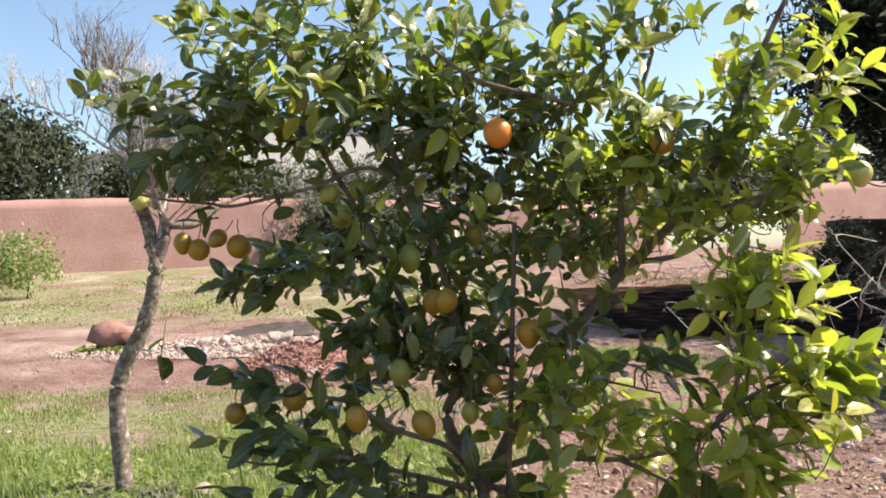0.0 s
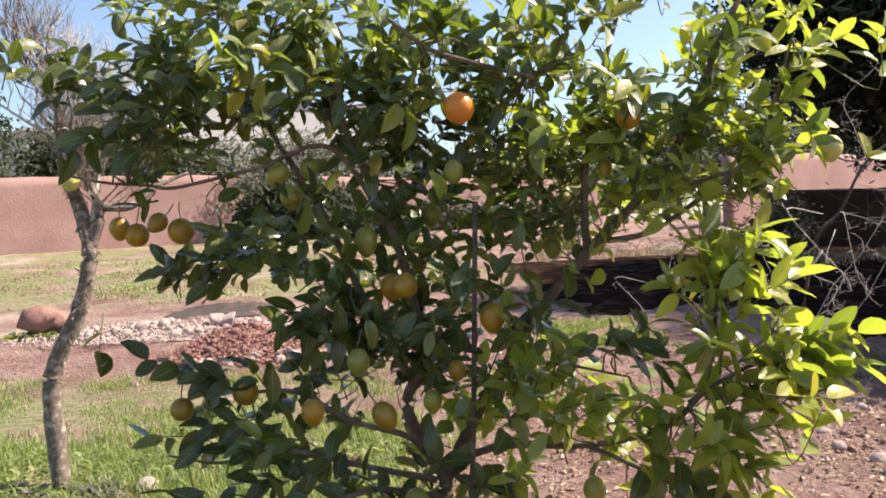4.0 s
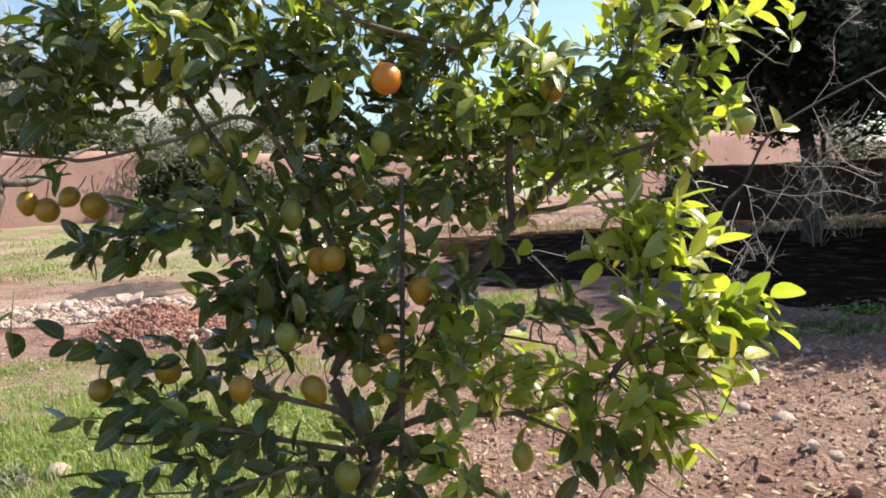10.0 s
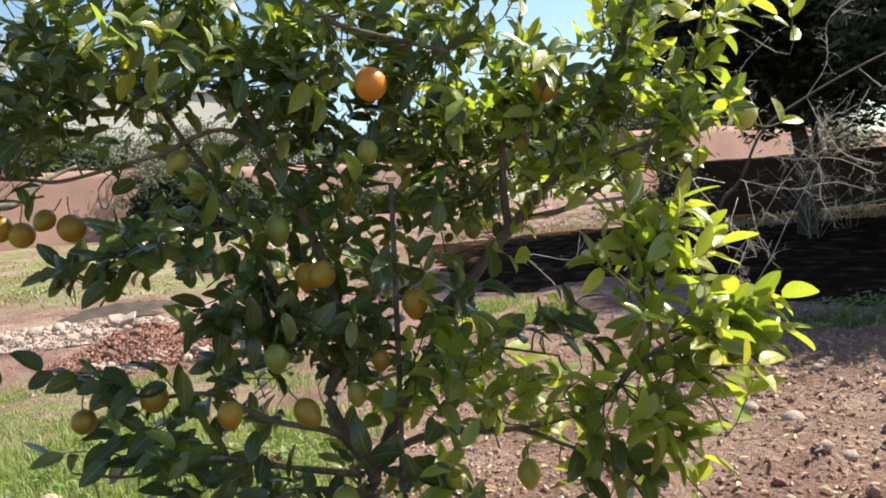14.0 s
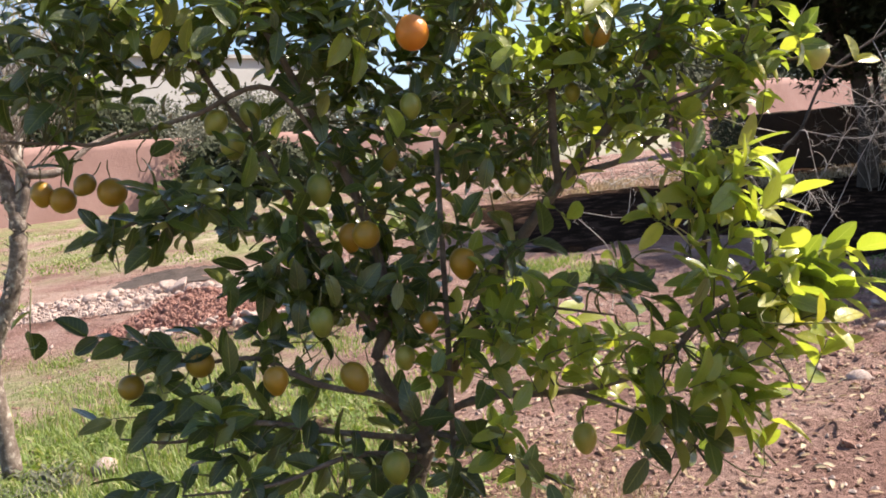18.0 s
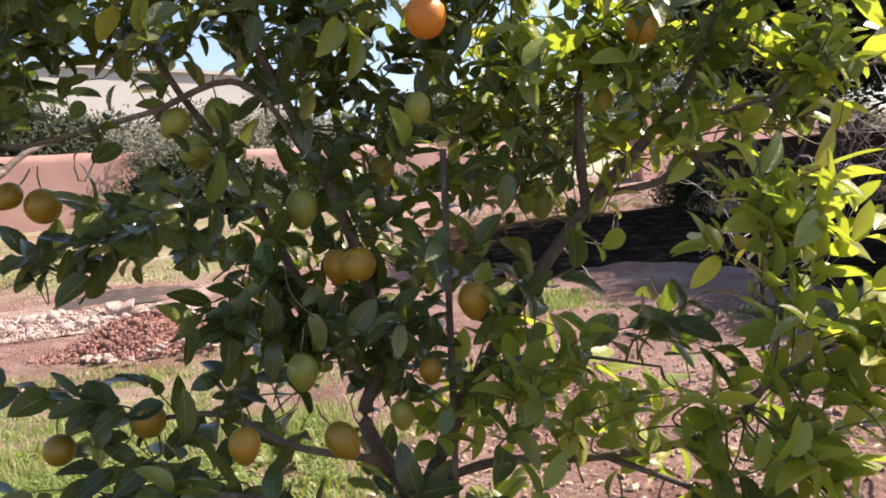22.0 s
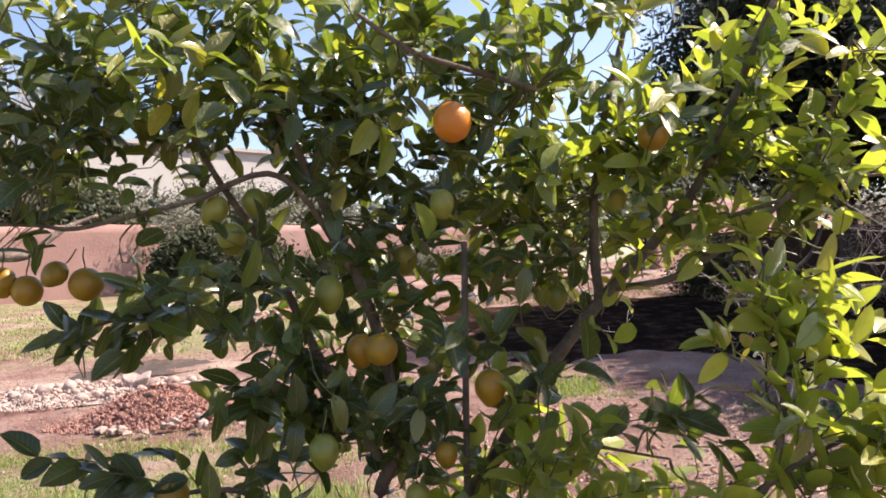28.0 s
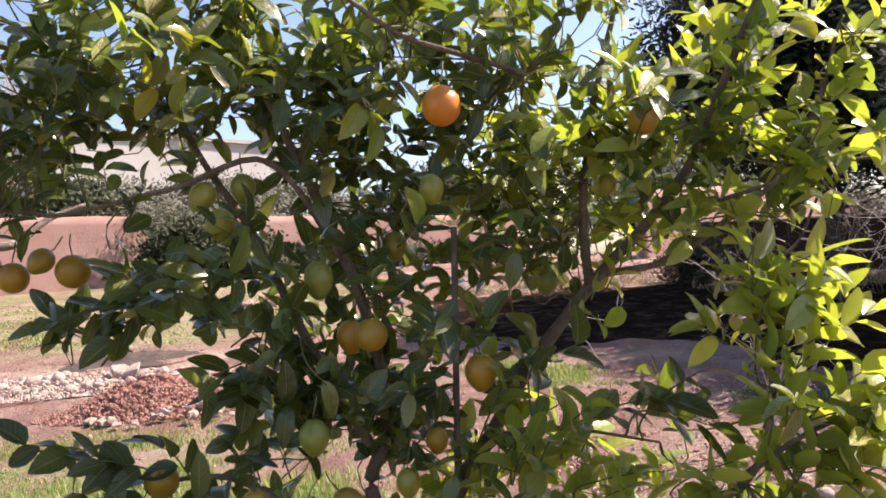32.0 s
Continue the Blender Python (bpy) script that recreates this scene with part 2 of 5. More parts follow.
CONCRETE = rough_material("grey_render", ((0.3, (0.30, 0.29, 0.28)), (0.7, (0.46, 0.44, 0.42))), 0.8, 0.9, 20, 0.3, 0.01)
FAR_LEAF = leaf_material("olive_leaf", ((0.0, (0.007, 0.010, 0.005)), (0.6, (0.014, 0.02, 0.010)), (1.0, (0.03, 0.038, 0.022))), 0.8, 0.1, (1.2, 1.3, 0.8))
GREY_LEAF = leaf_material("grey_shrub_leaf", ((0.0, (0.07, 0.075, 0.06)), (0.6, (0.13, 0.13, 0.105)), (1.0, (0.24, 0.23, 0.19))), 0.6, 0.25, (1.1, 1.1, 0.9))
GRASS = leaf_material("grass_blade", ((0.0, (0.14, 0.21, 0.05)), (0.5, (0.22, 0.30, 0.09)), (0.8, (0.34, 0.38, 0.15)), (1.0, (0.52, 0.47, 0.30))), 0.55, 0.4, (1.3, 1.4, 0.6))
WEED = leaf_material("weed_blade", ((0.0, (0.035, 0.065, 0.02)), (0.5, (0.075, 0.12, 0.035)), (0.8, (0.12, 0.16, 0.06)), (1.0, (0.26, 0.24, 0.13))), 0.55, 0.35, (1.3, 1.4, 0.6))
STRAW = leaf_material("dry_litter", ((0.0, (0.24, 0.15, 0.09)), (0.5, (0.46, 0.34, 0.22)), (1.0, (0.66, 0.56, 0.42))), 0.7, 0.2, (1.1, 1.0, 0.8))
PIPE = rough_material("black_pipe", ((0.3, (0.03, 0.03, 0.032)), (0.7, (0.07, 0.07, 0.075))), 20, 0.45, 80, 0.2, 0.002)
CUT = rough_material("cut_wood", ((0.3, (0.62, 0.50, 0.28)), (0.7, (0.80, 0.70, 0.46))), 60, 0.7, 120, 0.3, 0.002)
GLASS_DARK, _gt, _gb = material("window_glass")
_gb.inputs["Base Color"].default_value = (0.03, 0.035, 0.04, 1)
_gb.inputs["Roughness"].default_value = 0.08

# ---------------------------------------------------------------- mesh helpers
def mesh_from(name, verts, faces, mat, smooth=True):
    me = bpy.data.meshes.new(name)
    me.from_pydata([tuple(v) for v in verts], [], faces)
    if smooth:
        me.polygons.foreach_set("use_smooth", [True] * len(me.polygons))
    me.materials.append(mat)
    me.update()
    return me


def part_mesh(name, me, parent, label="", kind=""):
    ob = new(name, me)
    ob.parent = parent
    return tagged(ob, label=label, kind=kind)


def part(name, bm, mat, parent, label=""):
    me = bpy.data.meshes.new(name)
    bm.to_mesh(me)
    bm.free()
    me.materials.append(mat)
    return part_mesh(name, me, parent, label)


def base_at(name, where, label, category, group="", kind=""):
    ob = new(name)
    ob.location = where
    return tagged(ob, label, category, group, kind)


def ground_z(x, y):
    """Height of the garden: level by the tree, rising gently to the wall, level beyond."""
    return 0.05 * max(0.0, min(y, 18.0) - 8) + 0.068 * max(0.0, min(y, 29.0) - 18)


def soil_z(x, y):
    """Height of the soil itself, with its unevenness and the ridges of the tilled part."""
    z = ground_z(x, y)
    if abs(x) < 30 and -5 < y < 40:
        q = Vector((x, y, 0))
        z += 0.05 * noise.noise(q * 0.7) + 0.022 * noise.noise(q * 2.3) + 0.012 * noise.noise(q * 6.1)
        if x > 0.8 and 1.8 < y < 8.0:
            ridge = 1 - abs(noise.noise(Vector((x * 0.9 + 0.5 * y, y * 3.2, 5.0)))) * 2.4
            lump = max(0.0, noise.noise(q * 6.5 + Vector((7, 3, 0))) + 0.5 * noise.noise(q * 2.1))
            z += min(1, x - 0.8) * (0.06 * lump + 0.04 * max(0.0, ridge))
    return z


def smooth_path(points, steps=5):
    """Catmull-Rom points along a polyline."""
    p = [Vector(q) for q in points]
    p = [2 * p[0] - p[1]] + p + [2 * p[-1] - p[-2]]
    out = []
    for i in range(1, len(p) - 2):
        for k in range(steps):
            t = k / steps
            a, b, c, d = p[i - 1], p[i], p[i + 1], p[i + 2]
            out.append(0.5 * (2 * b + (c - a) * t + (2 * a - 5 * b + 4 * c - d) * t * t + (3 * b - a - 3 * c + d) * t ** 3))
    out.append(p[-2])
    return out


def tube(verts, faces, path, r0, r1, sides=7, wobble=0.0, rng=random):
    """Adds a tapered tube along path to the lists."""
    n = len(path)
    base = len(verts)
    for i, c in enumerate(path):
        d = (path[min(i + 1, n - 1)] - path[max(i - 1, 0)])
        d = d.normalized() if d.length > 1e-9 else Vector((0, 0, 1))
        a = d.orthogonal().normalized()
        if abs(d.z) < 0.99:
            a = d.cross(Vector((0, 0, 1))).normalized()
        b = d.cross(a)
        r = r0 + (r1 - r0) * i / max(1, n - 1)
        for s in range(sides):
            w = 2 * math.pi * s / sides
            rr = r * (1 + wobble * (rng.random() - 0.5))
            verts.append(c + a * (rr * math.cos(w)) + b * (rr * math.sin(w)))
    for i in range(n - 1):
        for s in range(sides):
            q = base + i * sides
            faces.append((q + s, q + (s + 1) % sides, q + sides + (s + 1) % sides, q + sides + s))
    faces.append(tuple(base + s for s in reversed(range(sides))))
    faces.append(tuple(base + (n - 1) * sides + s for s in range(sides)))


LEAF_ROWS = tuple((u, math.sin(math.pi * u ** 0.9) ** 0.64) for u in (0.08, 0.26, 0.48, 0.70, 0.89))


def leaf_points(length, width, fold, curl, wave=0.0, phase=0.0):
    """A leaf blade along +x in its own space, folded at the midrib, curled and a little wavy."""
    pts = [Vector((0, 0, 0))]
    for u, w in LEAF_ROWS:
        z = -curl * length * u * u
        h = width * 0.5 * w
        a, b = wave * width * math.sin(9 * u + phase), wave * width * math.cos(8 * u + phase)
        pts += [Vector((u * length, -h, z + fold * h + a)), Vector((u * length, 0, z)), Vector((u * length, h, z + fold * h + b))]
    pts.append(Vector((length, 0, -curl * length)))
    return pts


LEAF_FACES = [(0, 2, 1), (0, 3, 2)]
for k in range(1, 3 * len(LEAF_ROWS) - 3, 3):
    LEAF_FACES += [(k, k + 1, k + 4, k + 3), (k + 1, k + 2, k + 5, k + 4)]
LEAF_FACES += [(13, 14, 16), (14, 15, 16)]
LEAF_UV = [(0, 0.5)] + [(u, v) for u, _ in LEAF_ROWS for v in (0, 0.5, 1)] + [(1, 0.5)]


def with_veins(me):
    """Lays the blade's own coordinates on every leaf of a mesh."""
    layer = me.uv_layers.new(name="blade")
    index = np.empty(len(me.loops), dtype=np.int32)
    me.loops.foreach_get("vertex_index", index)
    layer.data.foreach_set("uv", np.array(LEAF_UV, dtype=np.float32)[index % len(LEAF_UV)].ravel())
    return me


def leaf_basis(direction, up):
    x = direction.normalized()
    y = up.cross(x)
    y = y.normalized() if y.length > 1e-4 else x.orthogonal().normalized()
    z = x.cross(y)
    return Matrix((x, y, z)).transposed()


def rock_mesh(name, rng, mat, squash=0.65, rough=0.35):
    bm = bmesh.new()
    bmesh.ops.create_icosphere(bm, subdivisions=2, radius=1)
    o = Vector((rng.random() * 50, rng.random() * 50, rng.random() * 50))
    for v in bm.verts:
        k = 1 + rough * noise.noise(v.co * 1.3 + o) + 0.12 * noise.noise(v.co * 3.5 + o)
        v.co = Vector((v.co.x * k, v.co.y * k * 0.85, v.co.z * k * squash))
    me = bpy.data.meshes.new(name)
    bm.to_mesh(me)
    bm.free()
    me.materials.append(mat)
    me.polygons.foreach_set("use_smooth", [True] * len(me.polygons))
    return me


def box_bm(bm, lo, hi):
    bmesh.ops.create_cube(bm, size=1, matrix=Matrix.LocRotScale([(a + b) / 2 for a, b in zip(lo, hi)], None, [b - a for a, b in zip(lo, hi)]))


# ---------------------------------------------------------------- ground
def ground_sheet():
    def axis(near, far, n0, n1):
        a = list(np.linspace(near[0], near[1], n0))
        k = np.linspace(0, 1, n1 + 1)[1:] ** 2.2
        return sorted([near[0] - (near[0] - far[0]) * q for q in k] + a + [near[1] + (far[1] - near[1]) * q for q in k])
    xs = axis((-6, 8), (-900, 900), 260, 26)
    ys = axis((1, 16), (-700, 1500), 290, 28)
    verts, faces = [], []
    for y in ys:
        for x in xs:
            z = soil_z(x, y)
            verts.append((x, y, z))
    nx = len(xs)
    for j in range(len(ys) - 1):
        for i in range(nx - 1):
            k = j * nx + i
            faces.append((k, k + 1, k + 1 + nx, k + nx))
    ob = new("ground", mesh_from("ground", verts, faces, GROUND))
    return tagged(ob, "red-brown garden soil with patches of weeds and grass", "ground", kind="structure")


ground_sheet()


def shade_sheet(x0, x1, y0, y1, label):
    """Near-black sheet painting the trees' shade, ragged-edged and a little proud of the ground."""
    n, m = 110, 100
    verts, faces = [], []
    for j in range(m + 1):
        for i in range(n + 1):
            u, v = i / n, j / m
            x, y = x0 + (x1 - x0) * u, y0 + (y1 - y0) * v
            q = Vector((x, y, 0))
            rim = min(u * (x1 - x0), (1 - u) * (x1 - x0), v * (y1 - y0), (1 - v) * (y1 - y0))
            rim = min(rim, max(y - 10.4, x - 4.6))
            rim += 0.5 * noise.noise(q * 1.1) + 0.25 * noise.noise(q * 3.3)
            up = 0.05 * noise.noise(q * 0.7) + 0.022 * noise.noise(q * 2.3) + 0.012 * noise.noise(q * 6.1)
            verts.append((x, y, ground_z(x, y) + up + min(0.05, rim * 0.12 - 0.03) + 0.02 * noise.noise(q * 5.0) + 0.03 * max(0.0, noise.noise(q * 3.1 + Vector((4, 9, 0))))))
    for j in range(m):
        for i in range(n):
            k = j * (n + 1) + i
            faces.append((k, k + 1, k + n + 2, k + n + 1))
    return tagged(new("shade_sheet", mesh_from("shade_sheet", verts, faces, SHADE_SOIL)), label, "soil bed", kind="structure")


# Covers the ground where the trees' shade lies, with that shade as its colour.
shade_sheet(2.1, 19.0, 6.4, 18.1, "dark sheet on the soil, coloured as the trees' shade")

# ---------------------------------------------------------------- walls
def earth_wall(name, x0, x1, y, height, thick, mat, label, panel=3.4, y_end=None):
    """A rammed-earth wall: lifts and vertical joints, an uneven top."""
    y_end = y if y_end is None else y_end
    n = max(4, int(abs(x1 - x0) * 3))
    rows = 9
    verts, faces = [], []
    for side in (0, 1):
        for i in range(n + 1):
            u = i / n
            x = x0 + (x1 - x0) * u
            yy = y + (y_end - y) * u
            joint = abs((x / panel) % 1.0 - 0.5) > 0.485
            for r in range(rows + 1):
                h = height * r / rows
                q = Vector((x * 0.8, h * 1.6, side * 9.0))
                d = 0.03 * noise.noise(q) + 0.012 * noise.noise(q * 4)
                d -= 0.03 if joint else 0.0
                if r == rows:
                    h += 0.05 * noise.noise(Vector((x * 0.5, 3.3, 0))) + 0.03 * noise.noise(Vector((x * 2.1, 1.3, 0)))
                yo = -d if side == 0 else thick + d
                verts.append((x, yy + yo, ground_z(x, yy) - 0.2 + h))
    m = (n + 1) * (rows + 1)
    for i in range(n):
        for r in range(rows):
            a = i * (rows + 1) + r
            faces.append((a, a + rows + 1, a + rows + 2, a + 1))
            faces.append((m + a + 1, m + a + rows + 2, m + a + rows + 1, m + a))
        a = i * (rows + 1) + rows
        faces.append((a, a + rows + 1, m + a + rows + 1, m + a))
    for i in (0, n):
        for r in range(rows):
            a = i * (rows + 1) + r
            faces.append((a, a + 1, m + a + 1, m + a) if i == 0 else (a + 1, a, m + a, m + a + 1))
    ob = new(name, mesh_from(name, verts, faces, mat))
    return tagged(ob, label, "wall", kind="structure")


earth_wall("wall_north", -26, 12, 16.4, 2.6, 0.45, WALL, "pink rammed-earth garden wall in sunlight", 3.4, 44.9)
earth_wall("wall_east", 10.6, 42, 25.2, 2.4, 0.45, WALL, "pink rammed-earth wall behind the low wall", 3.4, 48.8)
earth_wall("wall_low", 8.5, 26, 17.9, 1.52, 0.5, SHADED_WALL, "low earth wall, its colour darkened for the trees' shade", 2.6, 14.8)


# ---------------------------------------------------------------- lemon tree
rng = random.Random(11)
TREE_AT = Vector((0.069, 3.02, 0.0))
lemon_tree = base_at("lemon_tree", TREE_AT, "bushy lemon tree with glossy green leaves and ripe fruit", "tree")
TIP_PATHS = []


def to_tree(points):
    return [Vector(p) - TREE_AT for p in points]


def limb(name, points, r0, r1, label=""):
    path = smooth_path(to_tree(points), 6)
    TIP_PATHS.extend(path[len(path) // 4:])
    verts, faces = [], []
    tube(verts, faces, path, r0, r1, 9, 0.18, rng)
    return part_mesh(name, mesh_from(name, verts, faces, BARK), lemon_tree, label)


limb("trunk", [(TREE_AT.x, TREE_AT.y, -0.08), (0.083, 3.02, 0.241), (0.135, 3.02, 0.406), (0.085, 3.02, 0.533)], 0.034, 0.026, "grey-brown trunk")
limb("limb", [(0.108, 3.02, 0.47), (0.009, 3, 0.695), (0.059, 3, 0.84), (0.052, 3, 1.058), (-0.005, 3, 1.277), (-0.103, 3, 1.531), (-0.17, 3, 1.695), (-0.243, 3, 1.875), (-0.291, 2.95, 2.102)], 0.022, 0.008)
limb("limb", [(0.136, 3.02, 0.427), (0.242, 2.98, 0.65), (0.389, 2.95, 0.884), (0.494, 2.92, 1.043), (0.676, 2.9, 1.244), (0.807, 2.88, 1.37), (0.925, 2.82, 1.527), (0.996, 2.75, 1.724), (1.091, 2.7, 1.954), (1.172, 2.65, 2.14)], 0.024, 0.008)
limb("limb", [(0.644, 2.9, 1.219), (0.646, 2.92, 1.387), (0.672, 2.92, 1.622), (0.723, 2.9, 1.831), (0.776, 2.9, 2.005), (0.837, 2.9, 2.256)], 0.015, 0.006)
limb("limb", [(0.033, 3, 0.782), (-0.109, 3.05, 1.044), (-0.214, 3.08, 1.286), (-0.291, 3.08, 1.456), (-0.4, 3.05, 1.639), (-0.489, 3, 1.857), (-0.538, 2.95, 2.081)], 0.016, 0.006)
limb("branch", [(-0.019, 3, 1.316), (-0.209, 2.95, 1.604), (-0.432, 2.9, 1.548), (-0.527, 2.9, 1.527), (-0.725, 2.9, 1.488), (-0.814, 2.9, 1.5), (-0.946, 2.9, 1.514), (-1.088, 2.9, 1.547)], 0.009, 0.004)
limb("branch", [(0.048, 3, 0.9), (-0.162, 2.98, 1.12), (-0.415, 3, 1.256), (-0.617, 3.02, 1.255), (-0.804, 3.05, 1.216)], 0.011, 0.004)
limb("branch", [(0.06, 3, 0.54), (0.001, 2.9, 0.621), (-0.18, 2.85, 0.696), (-0.356, 2.88, 0.794), (-0.535, 2.9, 0.802), (-0.653, 2.9, 0.85), (-0.852, 2.9, 0.919)], 0.012, 0.003)
limb("branch", [(0.095, 3, 0.436), (-0.134, 2.85, 0.538), (-0.393, 2.8, 0.622), (-0.598, 2.8, 0.595), (-0.762, 2.8, 0.628)], 0.012, 0.003)
limb("branch", [(0.112, 3, 0.374), (-0.101, 2.8, 0.475), (-0.341, 2.7, 0.458), (-0.588, 2.7, 0.466)], 0.011, 0.003)
limb("branch", [(0.157, 3, 0.491), (0.32, 2.85, 0.581), (0.568, 2.7, 0.607), (0.723, 2.5, 0.692), (0.833, 2.4, 0.822), (0.893, 2.42, 1.051), (0.906, 2.46, 1.201), (0.9, 2.5, 1.339)], 0.014, 0.004)
limb("branch", [(0.568, 2.7, 0.607), (0.701, 2.5, 0.572), (0.787, 2.4, 0.523), (0.834, 2.35, 0.433)], 0.009, 0.003)
limb("branch", [(0.804, 2.42, 0.787), (0.936, 2.35, 0.889), (1.123, 2.3, 0.949)], 0.008, 0.003)
limb("branch", [(0.155, 3, 0.451), (0.268, 2.8, 0.457), (0.426, 2.65, 0.394), (0.522, 2.6, 0.346)], 0.010, 0.003)
limb("branch", [(0.686, 2.9, 1.247), (0.818, 2.8, 1.27), (0.953, 2.7, 1.365), (1.07, 2.6, 1.482), (1.147, 2.55, 1.652), (1.184, 2.5, 1.833)], 0.011, 0.004)
limb("branch", [(0.936, 2.7, 1.421), (1.108, 2.6, 1.47), (1.242, 2.52, 1.498), (1.345, 2.5, 1.462), (1.408, 2.5, 1.471)], 0.006, 0.002)
limb("branch", [(0.266, 2.98, 0.728), (0.361, 2.8, 0.848), (0.475, 2.7, 0.873), (0.688, 2.6, 0.836)], 0.010, 0.003)
limb("branch", [(-0.021, 2.75, 2.003), (0.092, 2.7, 1.895), (0.159, 2.7, 1.859), (0.301, 2.72, 1.82), (0.467, 2.8, 1.794)], 0.006, 0.008)

# ---------------------------------------------------------------- fruit
def fruit_body(radius, long, mat, nipple):
    """Lathe: a citrus fruit hanging along -z from its stalk."""
    verts, faces, rows, sides = [], [], 11, 16
    for r in range(rows + 1):
        a = math.pi * r / rows
        z, w = math.cos(a) * radius * long, math.sin(a) * radius
        if nipple and r >= rows - 2:
            z -= radius * (0.10 if r == rows - 2 else 0.2)
        if r == 0:
            z -= radius * 0.08
        for s in range(sides):
            t = 2 * math.pi * s / sides
            verts.append(Vector((w * math.cos(t), w * math.sin(t), z - radius * long)))
    for r in range(rows):
        for s in range(sides):
            faces.append((r * sides + s, (r + 1) * sides + s, (r + 1) * sides + (s + 1) % sides, r * sides + (s + 1) % sides))
    return mesh_from("fruit_body", verts, faces, mat)


KEEP_CLEAR = []


def hang_fruit(name, centre, radius, mat, label, category, long=1.12, nipple=True, tilt=0.0):
    c = Vector(centre)
    top = c + Vector((0, 0, radius * long))
    KEEP_CLEAR.append((c - TREE_AT, radius))
    ob = base_at(name, top, label, category, "fruit of the lemon tree")
    ob.rotation_euler = (tilt, tilt * 0.7, rng.uniform(0, 6))
    part_mesh("skin", fruit_body(radius, long, mat, nipple), ob)
    v, f = [], []
    up = [Vector((0, 0, -radius * 0.1)), Vector((0.002, 0, 0.012)), Vector((0.006, 0.004, 0.03)), Vector((0.004, 0.01, 0.055))]
    tube(v, f, up, 0.0026, 0.002, 6)
    part_mesh("stalk", mesh_from("stalk", v, f, TWIG_GREEN), ob)
    bm = bmesh.new()
    bmesh.ops.create_cone(bm, cap_ends=True, segments=5, radius1=0.007, radius2=0.003, depth=0.004, matrix=Matrix.Translation((0, 0, -radius * 0.06)))
    part("calyx", bm, TWIG_GREEN, ob)
    return ob


RIPE = "ripe yellow lemon hanging among the leaves"
GREEN = "half-ripe yellow-green lemon hanging among the leaves"
hang_fruit("orange_fruit", (0.197, 2.58, 1.671), 0.046, ORANGE, "bright orange fruit hanging among the leaves", "orange", 1.05, False)
hang_fruit("lemon", (-0.957, 3.05, 1.367), 0.035, LEMON, RIPE, "lemon", 1.1)
hang_fruit("lemon", (-0.898, 3.05, 1.339), 0.041, LEMON, RIPE, "lemon", 1.02, False)
hang_fruit("lemon", (-0.80, 3.05, 1.368), 0.033, LEMON, RIPE, "lemon", 1.1, True, 0.7)
hang_fruit("lemon", (-0.748, 3.05, 1.347), 0.046, LEMON, RIPE, "lemon", 1.0, False)
hang_fruit("lemon", (0.017, 2.78, 1.137), 0.042, LEMON, "ripe golden-yellow fruit hanging by the limb", "lemon", 1.0, False)
hang_fruit("lemon", (-0.028, 2.88, 1.131), 0.038, LEMON, RIPE, "lemon")
hang_fruit("lemon", (0.297, 2.8, 1.019), 0.042, LEMON, RIPE, "lemon", 1.1)
hang_fruit("lemon", (-0.14, 2.69, 0.915), 0.036, LEMON_GREEN, GREEN, "lemon", 1.15)
hang_fruit("lemon", (-0.738, 2.9, 0.754), 0.039, LEMON, "ripe golden-yellow fruit hanging low", "lemon", 1.0, False)
hang_fruit("lemon", (-0.525, 2.85, 0.776), 0.044, LEMON, RIPE, "lemon", 1.1, True, 0.9)
hang_fruit("lemon", (-0.284, 2.66, 0.772), 0.036, LEMON, RIPE, "lemon", 1.1)
hang_fruit("lemon", (-0.091, 2.7, 0.735), 0.038, LEMON, RIPE, "lemon", 1.2, True, 0.5)
hang_fruit("lemon", (0.09, 2.8, 0.755), 0.032, LEMON_GREEN, GREEN, "lemon")
hang_fruit("lemon", (0.185, 2.72, 1.494), 0.031, LEMON_GREEN, GREEN, "lemon", 1.15)
hang_fruit("lemon", (-0.104, 2.85, 1.285), 0.038, LEMON_GREEN, GREEN, "lemon", 1.25)
hang_fruit("lemon", (0.077, 3.1, 1.19), 0.027, LEMON_GREEN, GREEN, "lemon")
hang_fruit("lemon", (0.128, 3.1, 1.367), 0.037, LEMON_GREEN, GREEN, "lemon")
hang_fruit("lemon", (-0.345, 2.9, 1.445), 0.038, LEMON_GREEN, GREEN, "lemon", 1.05)
hang_fruit("lemon", (-0.365, 2.95, 1.512), 0.034, LEMON_GREEN, GREEN, "lemon", 1.2, True, 0.6)
hang_fruit("lemon", (-0.285, 2.95, 1.54), 0.034, LEMON_GREEN, GREEN, "lemon")
hang_fruit("lemon", (0.716, 2.9, 1.501), 0.026, LEMON_GREEN, GREEN, "lemon")
hang_fruit("lemon", (1.289, 2.5, 1.504), 0.036, LEMON_PALE, "pale yellow-green lemon at the end of a branch", "lemon", 1.05)
hang_fruit("lemon", (0.565, 2.6, 0.495), 0.035, LEMON_GREEN, GREEN, "lemon", 1.25)
hang_fruit("lemon", (0.022, 2.75, 0.441), 0.042, LEMON_GREEN, GREEN, "lemon", 1.15)
hang_fruit("lemon", (0.606, 3.05, 1.395), 0.030, LEMON_GREEN, GREEN, "lemon")
hang_fruit("lemon", (0.745, 2.7, 1.642), 0.040, LEMON, RIPE, "lemon", 1.0, False)
KEEP_CLEAR.pop()
hang_fruit("lemon", (0.178, 2.85, 0.844), 0.030, LEMON, RIPE, "lemon")
hang_fruit("lemon", (0.535, 2.95, 1.234), 0.032, LEMON_GREEN, GREEN, "lemon")

